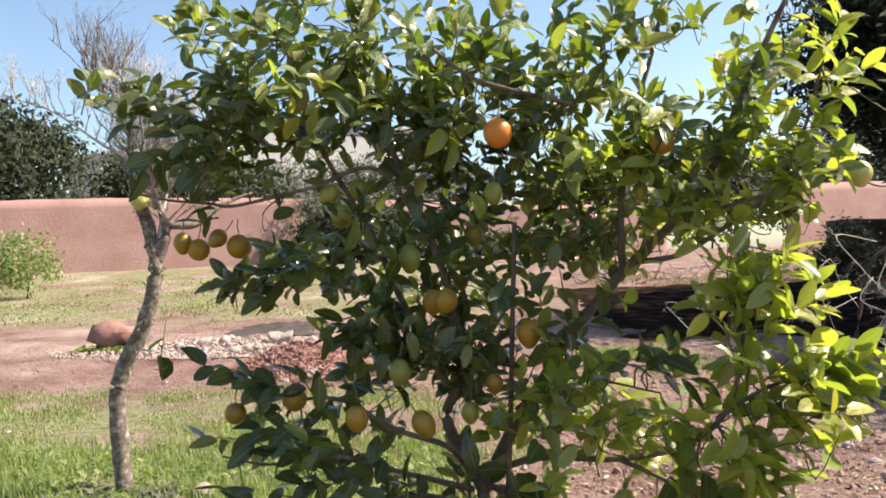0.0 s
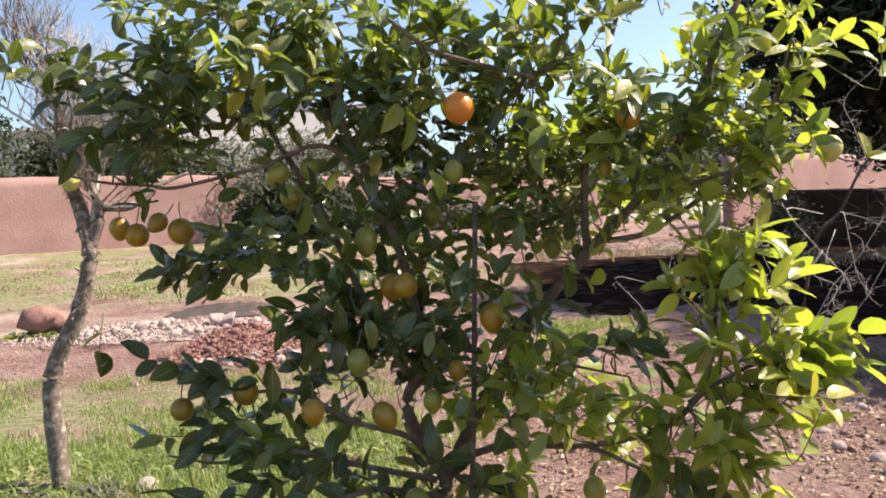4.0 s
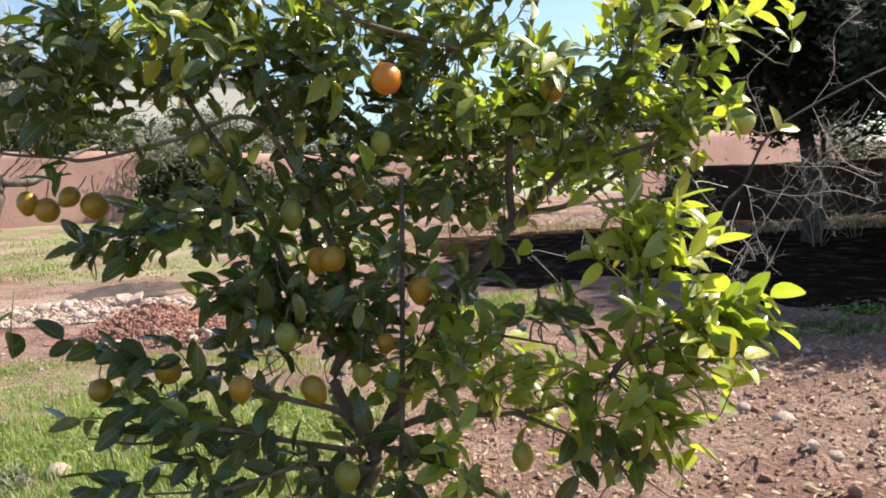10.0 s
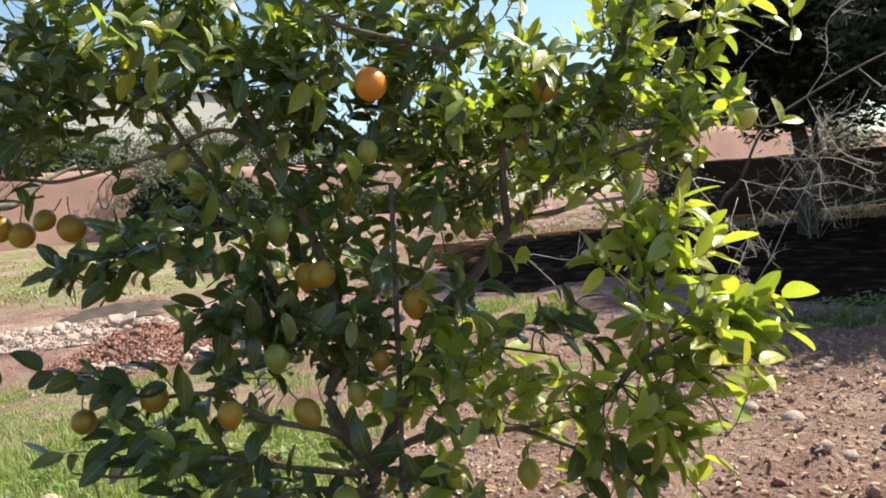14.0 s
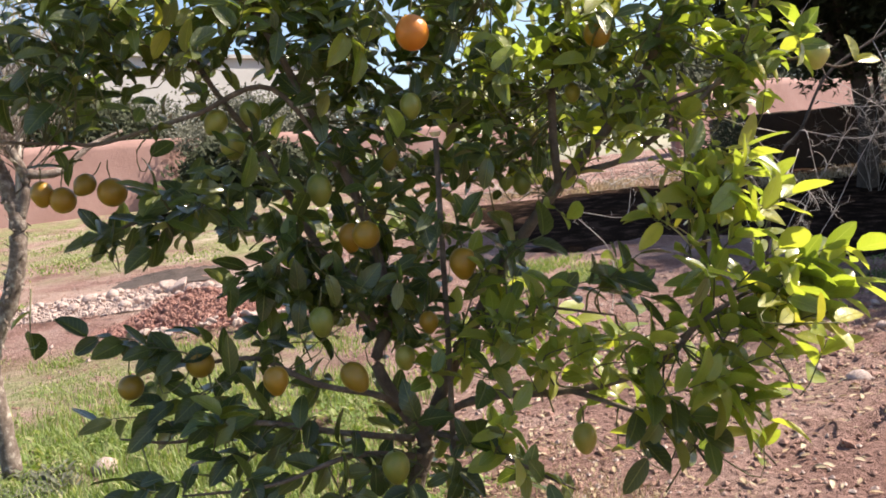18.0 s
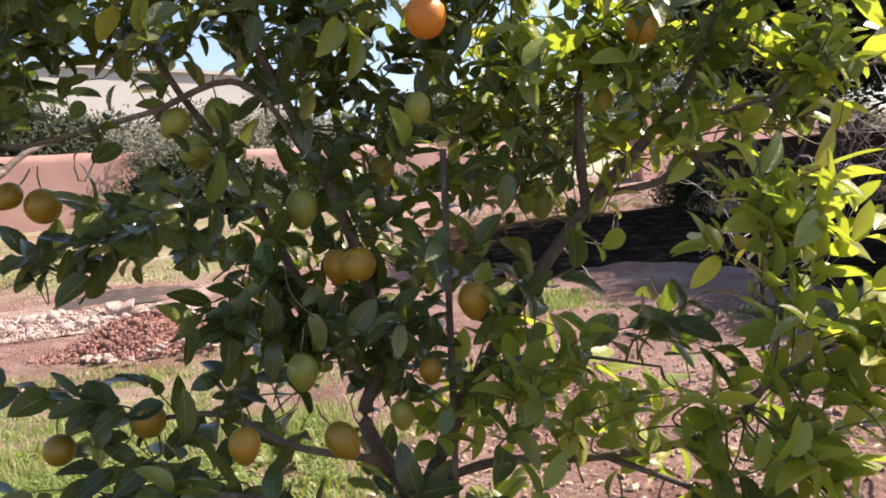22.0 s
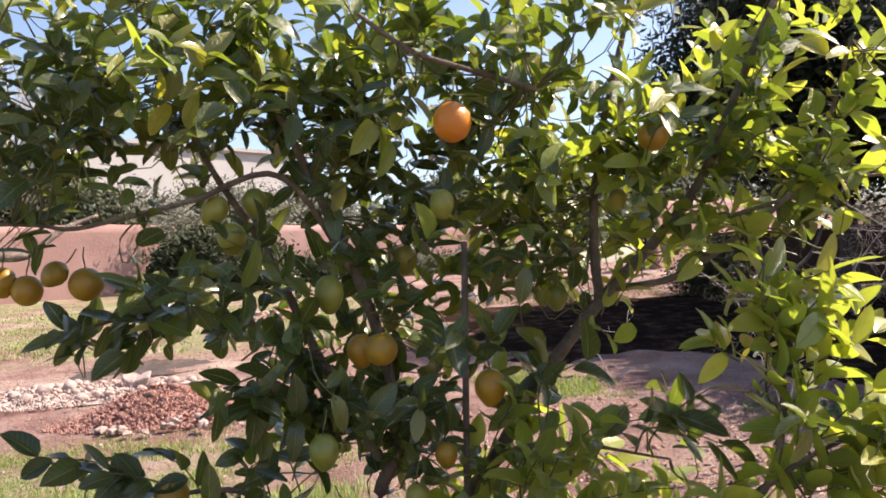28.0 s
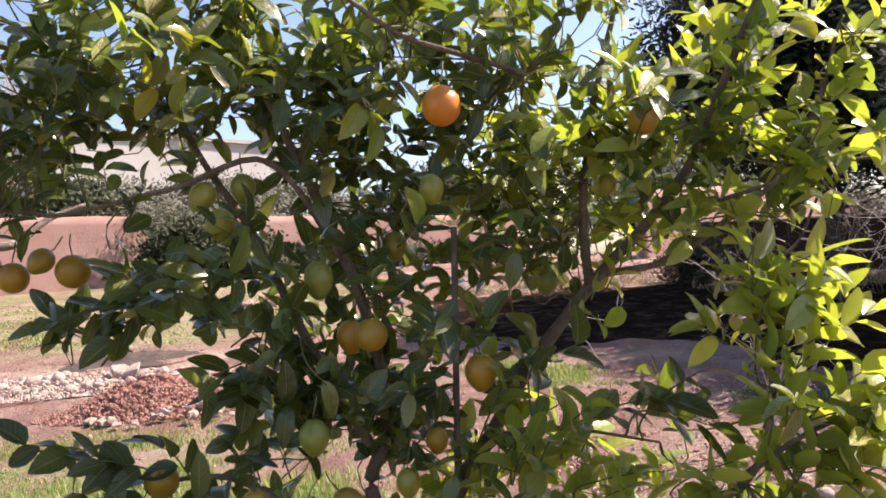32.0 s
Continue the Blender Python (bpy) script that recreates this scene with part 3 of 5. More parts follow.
# foliage: sprays of leaves on fine twigs
LEAVES = {0: ([], [], LEAF_DARK), 1: ([], [], LEAF_MID), 2: ([], [], LEAF_LIGHT), 3: ([], [], LEAF_YELLOW)}
TWIGS = ([], [])
SINGLE = []
# Tone goes by side: sun and shade are partly in the leaf colour.
D, M, L, YEL = 0, 1, 2, 3


def add_leaf(where, direction, up, length, tone, single=False):
    for along in (0.2, 0.55, 0.95):
        tip = where + direction * (length * along)
        for c, radius in KEEP_CLEAR:
            if abs(tip.x - c.x) < radius and abs(tip.z - c.z) < radius and -0.6 < tip.y - c.y < radius and rng.random() < 0.6:
                return
    width = length * rng.uniform(0.42, 0.58)
    basis = leaf_basis(direction, up)
    fold, curl = rng.uniform(0.12, 0.7), rng.uniform(0.05, 0.45)
    if single:
        SINGLE.append((where, basis, length, tone))
        return
    verts, faces, _ = LEAVES[tone]
    k = len(verts)
    verts.extend(where + basis @ p for p in leaf_points(length, width, fold, curl, rng.uniform(0, 0.07), rng.uniform(0, 6)))
    faces.extend(tuple(k + i for i in f) for f in LEAF_FACES)


def spray(centre, rx, rz, count, tone, depth=0.2, size=0.084):
    """Leafy twigs inside a flattened ball about centre."""
    c = Vector(centre) - TREE_AT
    anchor = min(TIP_PATHS, key=lambda q: (q - c).length_squared)
    left = round(count * (1.9 if tone == 2 else 2.0 if tone == 1 else 2.05)) if count > 3 else count
    while left > 0:
        a, b = rng.uniform(0, 2 * math.pi), math.sqrt(rng.random())
        end = c + Vector((rx * b * math.cos(a), rng.gauss(0, 0.1) if tone >= 2 and c.y + TREE_AT.y < 2.55 else rng.gauss(0.08, depth), rz * b * math.sin(a)))
        way = end - anchor
        way = way.normalized() if way.length > 0.02 else Vector((0, 0, 1))
        way = (way + Vector((rng.gauss(0, .5), rng.gauss(0, .5), rng.gauss(0.6, .45)))).normalized()
        span = rng.uniform(0.09, 0.2)
        start = end - way * span
        if (start - anchor).length < 0.45 and rng.random() < 0.55:
            mid = (anchor + start) / 2 + Vector((rng.gauss(0, .02), rng.gauss(0, .02), rng.gauss(0, .02)))
            stem = smooth_path([anchor, mid, start, end], 3)
        else:
            stem = [start, (start + end) / 2 + Vector((rng.gauss(0, .008), rng.gauss(0, .008), rng.gauss(0, .008))), end]
        tube(TWIGS[0], TWIGS[1], stem, 0.0028, 0.0012, 4)
        n = min(left, rng.randint(5, 8))
        side = way.orthogonal().normalized()
        for i in range(n):
            u = (i + 0.5) / n
            p = start + way * (span * u ** 0.6)
            out = Matrix.Rotation(i * 2.4 + rng.uniform(-.4, .4), 3, way) @ side
            d = (out * rng.uniform(0.6, 1.1) + way * rng.uniform(0.2, 0.9) + Vector((0, 0, rng.gauss(0.15, 0.35)))).normalized()
            up = Vector((rng.gauss(0.65, 0.35), rng.gauss(-0.3, 0.35), 0.7)) if tone >= 2 else Vector((rng.gauss(0.3, 0.5), rng.gauss(-0.45, 0.5), 0.75))
            t = tone
            if tone < 2 and rng.random() < 0.12:
                t = tone + 1
            add_leaf(p, d, up, size * rng.uniform(0.65, 1.25), t, single=(p.y + TREE_AT.y < 2.62 and len(SINGLE) < 300))
        left -= n


def shoot(start, end, count, tone, size=0.105, droop=0.1):
    """One citrus shoot: leaves in turn along a twig, a rosette at its end."""
    a, b = to_tree([start, end])
    way = (b - a).normalized()
    side = way.orthogonal().normalized()
    bend = (a + b) / 2 + Vector((rng.gauss(0, .01), rng.gauss(0, .01), 0.012))
    root = min(TIP_PATHS, key=lambda q: (q - a).length_squared)
    stem = [root, a, bend, b] if (root - a).length < 0.4 else [a, bend, b]
    tube(TWIGS[0], TWIGS[1], smooth_path(stem, 4), 0.0034, 0.0014, 5)
    for i in range(count):
        u = 0.15 + 0.85 * i / max(1, count - 1)
        p = a.lerp(b, u)
        out = Matrix.Rotation(i * 2.4 + rng.uniform(-.5, .5), 3, way) @ side
        d = (out * (0.95 - 0.4 * u) + way * rng.uniform(0.5, 0.9) - Vector((0, 0, droop * rng.uniform(0, 2)))).normalized()
        up = Vector((rng.gauss(0.68, 0.22), rng.gauss(-0.25, 0.22), 0.75)) if tone >= 2 else Vector((rng.gauss(0.5, 0.3), rng.gauss(-0.5, 0.3), 0.7))
        add_leaf(p, d, up, size * rng.uniform(0.78, 1.15), tone, single=len(SINGLE) < 300)


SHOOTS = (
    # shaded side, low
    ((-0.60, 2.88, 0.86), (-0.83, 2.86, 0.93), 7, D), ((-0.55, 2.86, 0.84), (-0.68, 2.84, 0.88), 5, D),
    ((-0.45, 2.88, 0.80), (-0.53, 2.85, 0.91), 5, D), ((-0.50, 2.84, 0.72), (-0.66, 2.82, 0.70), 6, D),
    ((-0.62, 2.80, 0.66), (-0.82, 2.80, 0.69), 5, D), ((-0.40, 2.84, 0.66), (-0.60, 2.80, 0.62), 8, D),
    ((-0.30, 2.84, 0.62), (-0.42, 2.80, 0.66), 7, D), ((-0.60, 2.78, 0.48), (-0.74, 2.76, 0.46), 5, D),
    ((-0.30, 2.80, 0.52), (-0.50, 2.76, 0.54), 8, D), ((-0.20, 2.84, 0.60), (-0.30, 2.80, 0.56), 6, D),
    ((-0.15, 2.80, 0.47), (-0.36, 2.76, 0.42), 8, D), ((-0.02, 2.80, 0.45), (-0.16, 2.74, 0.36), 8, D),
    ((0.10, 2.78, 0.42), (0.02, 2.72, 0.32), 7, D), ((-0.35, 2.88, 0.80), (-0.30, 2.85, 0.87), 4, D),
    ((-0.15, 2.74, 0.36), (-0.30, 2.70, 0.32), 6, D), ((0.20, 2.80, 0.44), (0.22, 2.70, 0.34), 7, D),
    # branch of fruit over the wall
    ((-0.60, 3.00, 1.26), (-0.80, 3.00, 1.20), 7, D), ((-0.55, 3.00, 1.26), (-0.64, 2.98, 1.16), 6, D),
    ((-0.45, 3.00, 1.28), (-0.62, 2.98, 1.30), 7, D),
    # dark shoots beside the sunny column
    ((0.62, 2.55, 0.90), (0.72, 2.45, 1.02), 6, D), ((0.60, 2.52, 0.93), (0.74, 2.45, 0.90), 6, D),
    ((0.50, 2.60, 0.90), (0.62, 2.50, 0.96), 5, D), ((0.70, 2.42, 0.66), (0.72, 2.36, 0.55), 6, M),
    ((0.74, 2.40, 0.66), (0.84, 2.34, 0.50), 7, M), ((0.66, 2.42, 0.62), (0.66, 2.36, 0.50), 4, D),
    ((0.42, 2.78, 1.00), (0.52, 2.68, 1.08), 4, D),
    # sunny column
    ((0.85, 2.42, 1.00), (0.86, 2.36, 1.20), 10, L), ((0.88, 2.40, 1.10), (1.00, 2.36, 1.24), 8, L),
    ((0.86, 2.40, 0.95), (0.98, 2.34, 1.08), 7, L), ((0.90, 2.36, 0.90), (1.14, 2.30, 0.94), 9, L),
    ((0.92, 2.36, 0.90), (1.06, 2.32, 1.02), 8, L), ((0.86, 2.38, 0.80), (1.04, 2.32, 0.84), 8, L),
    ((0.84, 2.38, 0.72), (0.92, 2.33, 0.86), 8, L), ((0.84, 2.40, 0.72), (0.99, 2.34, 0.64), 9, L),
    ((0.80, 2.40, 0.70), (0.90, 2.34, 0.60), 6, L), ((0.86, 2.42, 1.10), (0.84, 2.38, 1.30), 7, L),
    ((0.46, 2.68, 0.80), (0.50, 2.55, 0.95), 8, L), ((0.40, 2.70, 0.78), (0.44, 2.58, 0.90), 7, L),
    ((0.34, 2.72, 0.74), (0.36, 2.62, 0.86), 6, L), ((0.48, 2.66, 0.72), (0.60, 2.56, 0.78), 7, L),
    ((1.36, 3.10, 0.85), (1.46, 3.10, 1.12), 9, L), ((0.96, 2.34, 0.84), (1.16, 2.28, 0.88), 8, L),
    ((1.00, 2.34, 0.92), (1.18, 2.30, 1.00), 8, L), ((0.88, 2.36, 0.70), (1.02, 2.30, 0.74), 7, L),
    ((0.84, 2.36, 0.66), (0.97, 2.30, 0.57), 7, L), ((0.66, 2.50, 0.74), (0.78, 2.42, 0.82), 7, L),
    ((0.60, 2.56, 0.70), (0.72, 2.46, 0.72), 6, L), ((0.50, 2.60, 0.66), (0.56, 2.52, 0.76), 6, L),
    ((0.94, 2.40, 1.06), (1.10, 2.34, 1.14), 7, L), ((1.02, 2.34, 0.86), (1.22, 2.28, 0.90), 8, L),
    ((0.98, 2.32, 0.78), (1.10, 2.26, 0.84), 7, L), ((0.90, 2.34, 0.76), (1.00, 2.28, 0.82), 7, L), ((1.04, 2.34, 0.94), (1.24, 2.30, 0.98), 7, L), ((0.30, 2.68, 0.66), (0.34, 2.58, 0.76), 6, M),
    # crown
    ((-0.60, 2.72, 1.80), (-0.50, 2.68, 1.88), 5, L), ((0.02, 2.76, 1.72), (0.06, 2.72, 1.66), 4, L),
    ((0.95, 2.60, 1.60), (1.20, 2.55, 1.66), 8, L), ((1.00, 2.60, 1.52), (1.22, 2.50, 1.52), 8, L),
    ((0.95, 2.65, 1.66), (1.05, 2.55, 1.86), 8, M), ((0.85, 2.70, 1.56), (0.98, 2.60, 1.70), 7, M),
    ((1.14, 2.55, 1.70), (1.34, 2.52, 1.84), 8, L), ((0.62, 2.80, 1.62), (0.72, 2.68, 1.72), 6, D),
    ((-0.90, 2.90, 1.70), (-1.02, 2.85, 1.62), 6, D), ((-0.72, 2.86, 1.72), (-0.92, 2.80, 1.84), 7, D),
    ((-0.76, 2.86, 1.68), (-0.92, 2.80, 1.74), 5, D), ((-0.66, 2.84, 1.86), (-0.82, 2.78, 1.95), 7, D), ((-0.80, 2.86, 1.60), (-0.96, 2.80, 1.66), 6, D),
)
for start, end, count, tone in SHOOTS:
    shoot(start, end, count, tone)
for where, out, size, tone in (((1.26, 2.6, 1.755), (1, 0.1, 0.25), 0.10, YEL), ((1.27, 2.6, 1.60), (1, -0.1, -0.12), 0.11, YEL), ((0.93, 2.7, 1.86), (0.3, 0, 1), 0.09, YEL)):
    add_leaf(Vector(where) - TREE_AT, Vector(out).normalized(), Vector((0.2, -0.7, 0.6)), size, tone)
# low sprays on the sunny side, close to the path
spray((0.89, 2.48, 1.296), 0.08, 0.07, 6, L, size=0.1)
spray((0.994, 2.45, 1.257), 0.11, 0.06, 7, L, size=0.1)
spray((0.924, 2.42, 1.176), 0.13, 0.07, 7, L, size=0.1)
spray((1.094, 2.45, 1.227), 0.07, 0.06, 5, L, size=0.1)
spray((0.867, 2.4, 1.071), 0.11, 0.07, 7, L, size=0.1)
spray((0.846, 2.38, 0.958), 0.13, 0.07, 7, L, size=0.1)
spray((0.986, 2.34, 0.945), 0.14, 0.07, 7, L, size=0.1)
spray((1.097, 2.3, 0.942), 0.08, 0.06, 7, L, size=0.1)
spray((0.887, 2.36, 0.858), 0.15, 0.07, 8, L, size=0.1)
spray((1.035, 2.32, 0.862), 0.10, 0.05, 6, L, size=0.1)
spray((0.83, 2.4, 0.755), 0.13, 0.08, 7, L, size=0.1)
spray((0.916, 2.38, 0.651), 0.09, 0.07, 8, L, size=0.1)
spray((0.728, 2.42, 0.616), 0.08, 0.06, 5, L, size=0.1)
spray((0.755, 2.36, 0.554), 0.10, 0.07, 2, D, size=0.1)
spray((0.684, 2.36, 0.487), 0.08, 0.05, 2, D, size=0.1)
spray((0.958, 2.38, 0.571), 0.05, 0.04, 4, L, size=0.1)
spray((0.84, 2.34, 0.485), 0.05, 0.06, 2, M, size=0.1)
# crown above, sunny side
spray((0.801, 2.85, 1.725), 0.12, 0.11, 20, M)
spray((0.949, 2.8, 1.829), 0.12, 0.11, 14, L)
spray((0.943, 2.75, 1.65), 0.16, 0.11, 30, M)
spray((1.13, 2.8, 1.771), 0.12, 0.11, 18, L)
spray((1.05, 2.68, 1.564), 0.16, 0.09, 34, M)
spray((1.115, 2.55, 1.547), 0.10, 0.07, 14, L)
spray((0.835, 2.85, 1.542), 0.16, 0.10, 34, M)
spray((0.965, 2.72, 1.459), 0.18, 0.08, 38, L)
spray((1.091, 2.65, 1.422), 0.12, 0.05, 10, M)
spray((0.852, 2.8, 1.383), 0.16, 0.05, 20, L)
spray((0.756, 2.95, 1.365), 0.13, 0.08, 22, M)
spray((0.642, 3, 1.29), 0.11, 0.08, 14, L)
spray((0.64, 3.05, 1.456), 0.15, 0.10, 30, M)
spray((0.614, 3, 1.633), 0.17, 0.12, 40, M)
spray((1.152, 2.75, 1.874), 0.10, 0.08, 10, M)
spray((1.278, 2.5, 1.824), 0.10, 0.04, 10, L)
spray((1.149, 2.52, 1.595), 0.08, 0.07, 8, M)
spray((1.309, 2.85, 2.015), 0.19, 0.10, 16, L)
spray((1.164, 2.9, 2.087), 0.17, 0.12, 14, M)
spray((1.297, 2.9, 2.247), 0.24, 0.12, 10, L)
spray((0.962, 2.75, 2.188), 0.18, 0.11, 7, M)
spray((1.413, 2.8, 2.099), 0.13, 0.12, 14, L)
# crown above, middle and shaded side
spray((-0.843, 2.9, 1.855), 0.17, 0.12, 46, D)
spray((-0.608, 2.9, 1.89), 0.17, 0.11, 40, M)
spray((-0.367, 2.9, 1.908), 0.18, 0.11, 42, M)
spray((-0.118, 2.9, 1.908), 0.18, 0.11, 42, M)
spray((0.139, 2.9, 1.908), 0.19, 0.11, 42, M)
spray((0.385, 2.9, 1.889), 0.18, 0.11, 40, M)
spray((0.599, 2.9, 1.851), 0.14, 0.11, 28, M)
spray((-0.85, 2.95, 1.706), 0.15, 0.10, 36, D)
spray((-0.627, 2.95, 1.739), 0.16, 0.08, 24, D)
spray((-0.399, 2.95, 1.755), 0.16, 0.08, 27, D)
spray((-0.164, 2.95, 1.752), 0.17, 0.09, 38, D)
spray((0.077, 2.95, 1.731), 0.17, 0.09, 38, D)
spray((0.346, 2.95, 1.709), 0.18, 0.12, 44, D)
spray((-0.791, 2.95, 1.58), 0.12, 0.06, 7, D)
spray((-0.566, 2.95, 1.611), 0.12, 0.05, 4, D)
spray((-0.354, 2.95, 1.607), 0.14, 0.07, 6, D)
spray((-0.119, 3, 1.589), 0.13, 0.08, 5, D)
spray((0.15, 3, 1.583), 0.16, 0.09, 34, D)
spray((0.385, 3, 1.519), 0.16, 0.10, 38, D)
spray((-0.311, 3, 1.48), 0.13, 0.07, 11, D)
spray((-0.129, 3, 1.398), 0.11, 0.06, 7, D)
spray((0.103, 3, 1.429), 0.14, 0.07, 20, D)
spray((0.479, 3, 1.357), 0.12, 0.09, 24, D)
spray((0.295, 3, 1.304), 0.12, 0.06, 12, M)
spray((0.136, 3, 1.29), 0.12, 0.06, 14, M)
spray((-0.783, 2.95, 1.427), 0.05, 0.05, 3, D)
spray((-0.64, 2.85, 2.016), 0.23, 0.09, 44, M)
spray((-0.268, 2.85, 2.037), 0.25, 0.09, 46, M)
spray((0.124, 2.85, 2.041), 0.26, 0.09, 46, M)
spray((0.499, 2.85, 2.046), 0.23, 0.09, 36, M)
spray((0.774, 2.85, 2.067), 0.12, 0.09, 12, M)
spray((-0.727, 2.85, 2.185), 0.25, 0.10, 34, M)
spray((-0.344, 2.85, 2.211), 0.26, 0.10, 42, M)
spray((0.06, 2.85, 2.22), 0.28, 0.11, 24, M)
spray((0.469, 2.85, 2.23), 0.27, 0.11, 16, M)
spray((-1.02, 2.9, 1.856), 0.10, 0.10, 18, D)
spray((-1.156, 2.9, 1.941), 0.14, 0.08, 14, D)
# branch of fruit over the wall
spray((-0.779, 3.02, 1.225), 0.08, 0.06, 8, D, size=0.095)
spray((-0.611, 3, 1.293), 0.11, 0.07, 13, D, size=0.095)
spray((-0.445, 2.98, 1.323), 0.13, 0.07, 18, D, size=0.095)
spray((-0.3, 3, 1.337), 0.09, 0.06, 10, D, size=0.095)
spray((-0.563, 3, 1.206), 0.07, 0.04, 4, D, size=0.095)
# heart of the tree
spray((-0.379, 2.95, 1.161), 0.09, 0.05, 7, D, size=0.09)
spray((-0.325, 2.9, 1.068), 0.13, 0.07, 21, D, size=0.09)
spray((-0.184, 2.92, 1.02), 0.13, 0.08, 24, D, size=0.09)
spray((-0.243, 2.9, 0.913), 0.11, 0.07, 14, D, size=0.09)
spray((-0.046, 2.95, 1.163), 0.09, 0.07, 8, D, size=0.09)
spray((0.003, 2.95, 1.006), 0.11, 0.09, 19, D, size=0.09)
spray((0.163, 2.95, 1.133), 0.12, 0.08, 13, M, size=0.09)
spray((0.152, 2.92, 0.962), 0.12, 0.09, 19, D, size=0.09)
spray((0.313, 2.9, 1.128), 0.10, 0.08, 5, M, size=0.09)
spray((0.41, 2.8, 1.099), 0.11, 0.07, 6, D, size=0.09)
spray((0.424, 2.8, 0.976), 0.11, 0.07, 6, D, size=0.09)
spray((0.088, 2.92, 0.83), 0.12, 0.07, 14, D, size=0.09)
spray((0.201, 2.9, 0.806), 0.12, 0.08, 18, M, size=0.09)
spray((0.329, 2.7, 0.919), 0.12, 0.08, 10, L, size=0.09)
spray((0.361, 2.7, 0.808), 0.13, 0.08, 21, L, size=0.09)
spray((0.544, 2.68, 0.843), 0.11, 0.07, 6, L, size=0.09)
spray((0.54, 2.68, 0.743), 0.13, 0.07, 11, L, size=0.09)
spray((0.685, 2.6, 0.755), 0.11, 0.07, 13, L, size=0.09)
spray((0.678, 2.5, 0.921), 0.10, 0.07, 4, M, size=0.09)
spray((0.751, 2.45, 0.973), 0.05, 0.05, 5, D, size=0.09)
spray((0.247, 2.85, 0.676), 0.12, 0.08, 16, L, size=0.09)
spray((0.401, 2.75, 0.666), 0.13, 0.07, 14, L, size=0.09)
spray((0.626, 2.6, 0.661), 0.11, 0.05, 7, L, size=0.09)
spray((0.596, 2.85, 1.096), 0.05, 0.04, 3, L, size=0.09)
spray((-0.252, 3, 1.201), 0.13, 0.06, 10, D, size=0.09)
spray((0.019, 3, 1.295), 0.12, 0.07, 10, D, size=0.09)
spray((0.268, 2.98, 1.216), 0.10, 0.08, 8, D, size=0.09)
spray((0.327, 2.9, 1.011), 0.10, 0.09, 5, D, size=0.09)
spray((-0.096, 2.92, 0.92), 0.09, 0.07, 8, D, size=0.09)
spray((-0.077, 2.9, 1.006), 0.09, 0.06, 11, D, size=0.09)
spray((0.045, 2.88, 0.896), 0.10, 0.06, 13, D, size=0.09)
spray((-0.183, 2.9, 0.902), 0.08, 0.06, 10, D, size=0.09)
spray((0.113, 2.88, 1.035), 0.09, 0.06, 10, D, size=0.09)
spray((0.02, 2.92, 1.142), 0.09, 0.06, 8, D, size=0.09)
# low shaded side
spray((-0.854, 2.88, 0.939), 0.09, 0.05, 3, D, size=0.098)
spray((-0.698, 2.88, 0.884), 0.10, 0.05, 4, D, size=0.098)
spray((-0.566, 2.88, 0.81), 0.10, 0.06, 6, D, size=0.098)
spray((-0.412, 2.88, 0.752), 0.11, 0.06, 5, D, size=0.098)
spray((-0.63, 2.82, 0.692), 0.13, 0.05, 6, D, size=0.098)
spray((-0.426, 2.82, 0.683), 0.16, 0.06, 10, D, size=0.098)
spray((-0.682, 2.8, 0.586), 0.10, 0.05, 3, D, size=0.098)
spray((-0.531, 2.8, 0.589), 0.14, 0.06, 4, D, size=0.098)
spray((-0.326, 2.8, 0.57), 0.16, 0.08, 7, D, size=0.098)
spray((-0.688, 2.72, 0.479), 0.07, 0.04, 2, D, size=0.098)
spray((-0.46, 2.72, 0.464), 0.13, 0.05, 3, D, size=0.098)
spray((-0.261, 2.75, 0.433), 0.14, 0.06, 4, D, size=0.098)
spray((-0.185, 2.85, 0.6), 0.13, 0.07, 4, D, size=0.098)
spray((-0.136, 2.82, 0.491), 0.15, 0.07, 5, D, size=0.098)
spray((-0.139, 2.85, 0.783), 0.07, 0.05, 2, D, size=0.098)
spray((0.072, 2.9, 0.525), 0.13, 0.09, 10, D, size=0.098)
spray((0.221, 2.85, 0.525), 0.12, 0.09, 8, D, size=0.098)
spray((-0.011, 2.85, 0.413), 0.13, 0.08, 8, D, size=0.098)
spray((0.153, 2.8, 0.412), 0.11, 0.08, 8, D, size=0.098)
spray((0.318, 2.75, 0.486), 0.11, 0.07, 6, L, size=0.098)
spray((0.371, 2.65, 0.4), 0.11, 0.06, 6, M, size=0.098)
spray((0.49, 2.62, 0.352), 0.09, 0.05, 3, D, size=0.098)
spray((0.574, 2.6, 0.504), 0.06, 0.04, 2, D, size=0.098)
spray((0.036, 2.8, 0.292), 0.22, 0.08, 10, D, size=0.098)
spray((-0.4, 2.72, 0.333), 0.20, 0.05, 3, D, size=0.098)
spray((0.377, 2.62, 0.265), 0.15, 0.05, 4, D, size=0.098)
# inner crown
spray((0.731, 2.62, 1.652), 0.05, 0.04, 6, D)
spray((0.437, 2.95, 1.72), 0.13, 0.10, 22, L)
spray((0.505, 3, 1.565), 0.14, 0.10, 24, L)
spray((0.363, 3, 1.427), 0.11, 0.10, 18, M)
spray((0.663, 2.9, 1.655), 0.13, 0.10, 20, L)
spray((0.189, 3.05, 1.618), 0.11, 0.10, 18, D)
spray((0.03, 3.05, 1.64), 0.11, 0.08, 16, D)
spray((-0.155, 3.05, 1.664), 0.11, 0.08, 16, D)
spray((0.49, 2.95, 1.991), 0.15, 0.10, 20, M)
spray((0.289, 2.9, 2.024), 0.14, 0.09, 20, M)
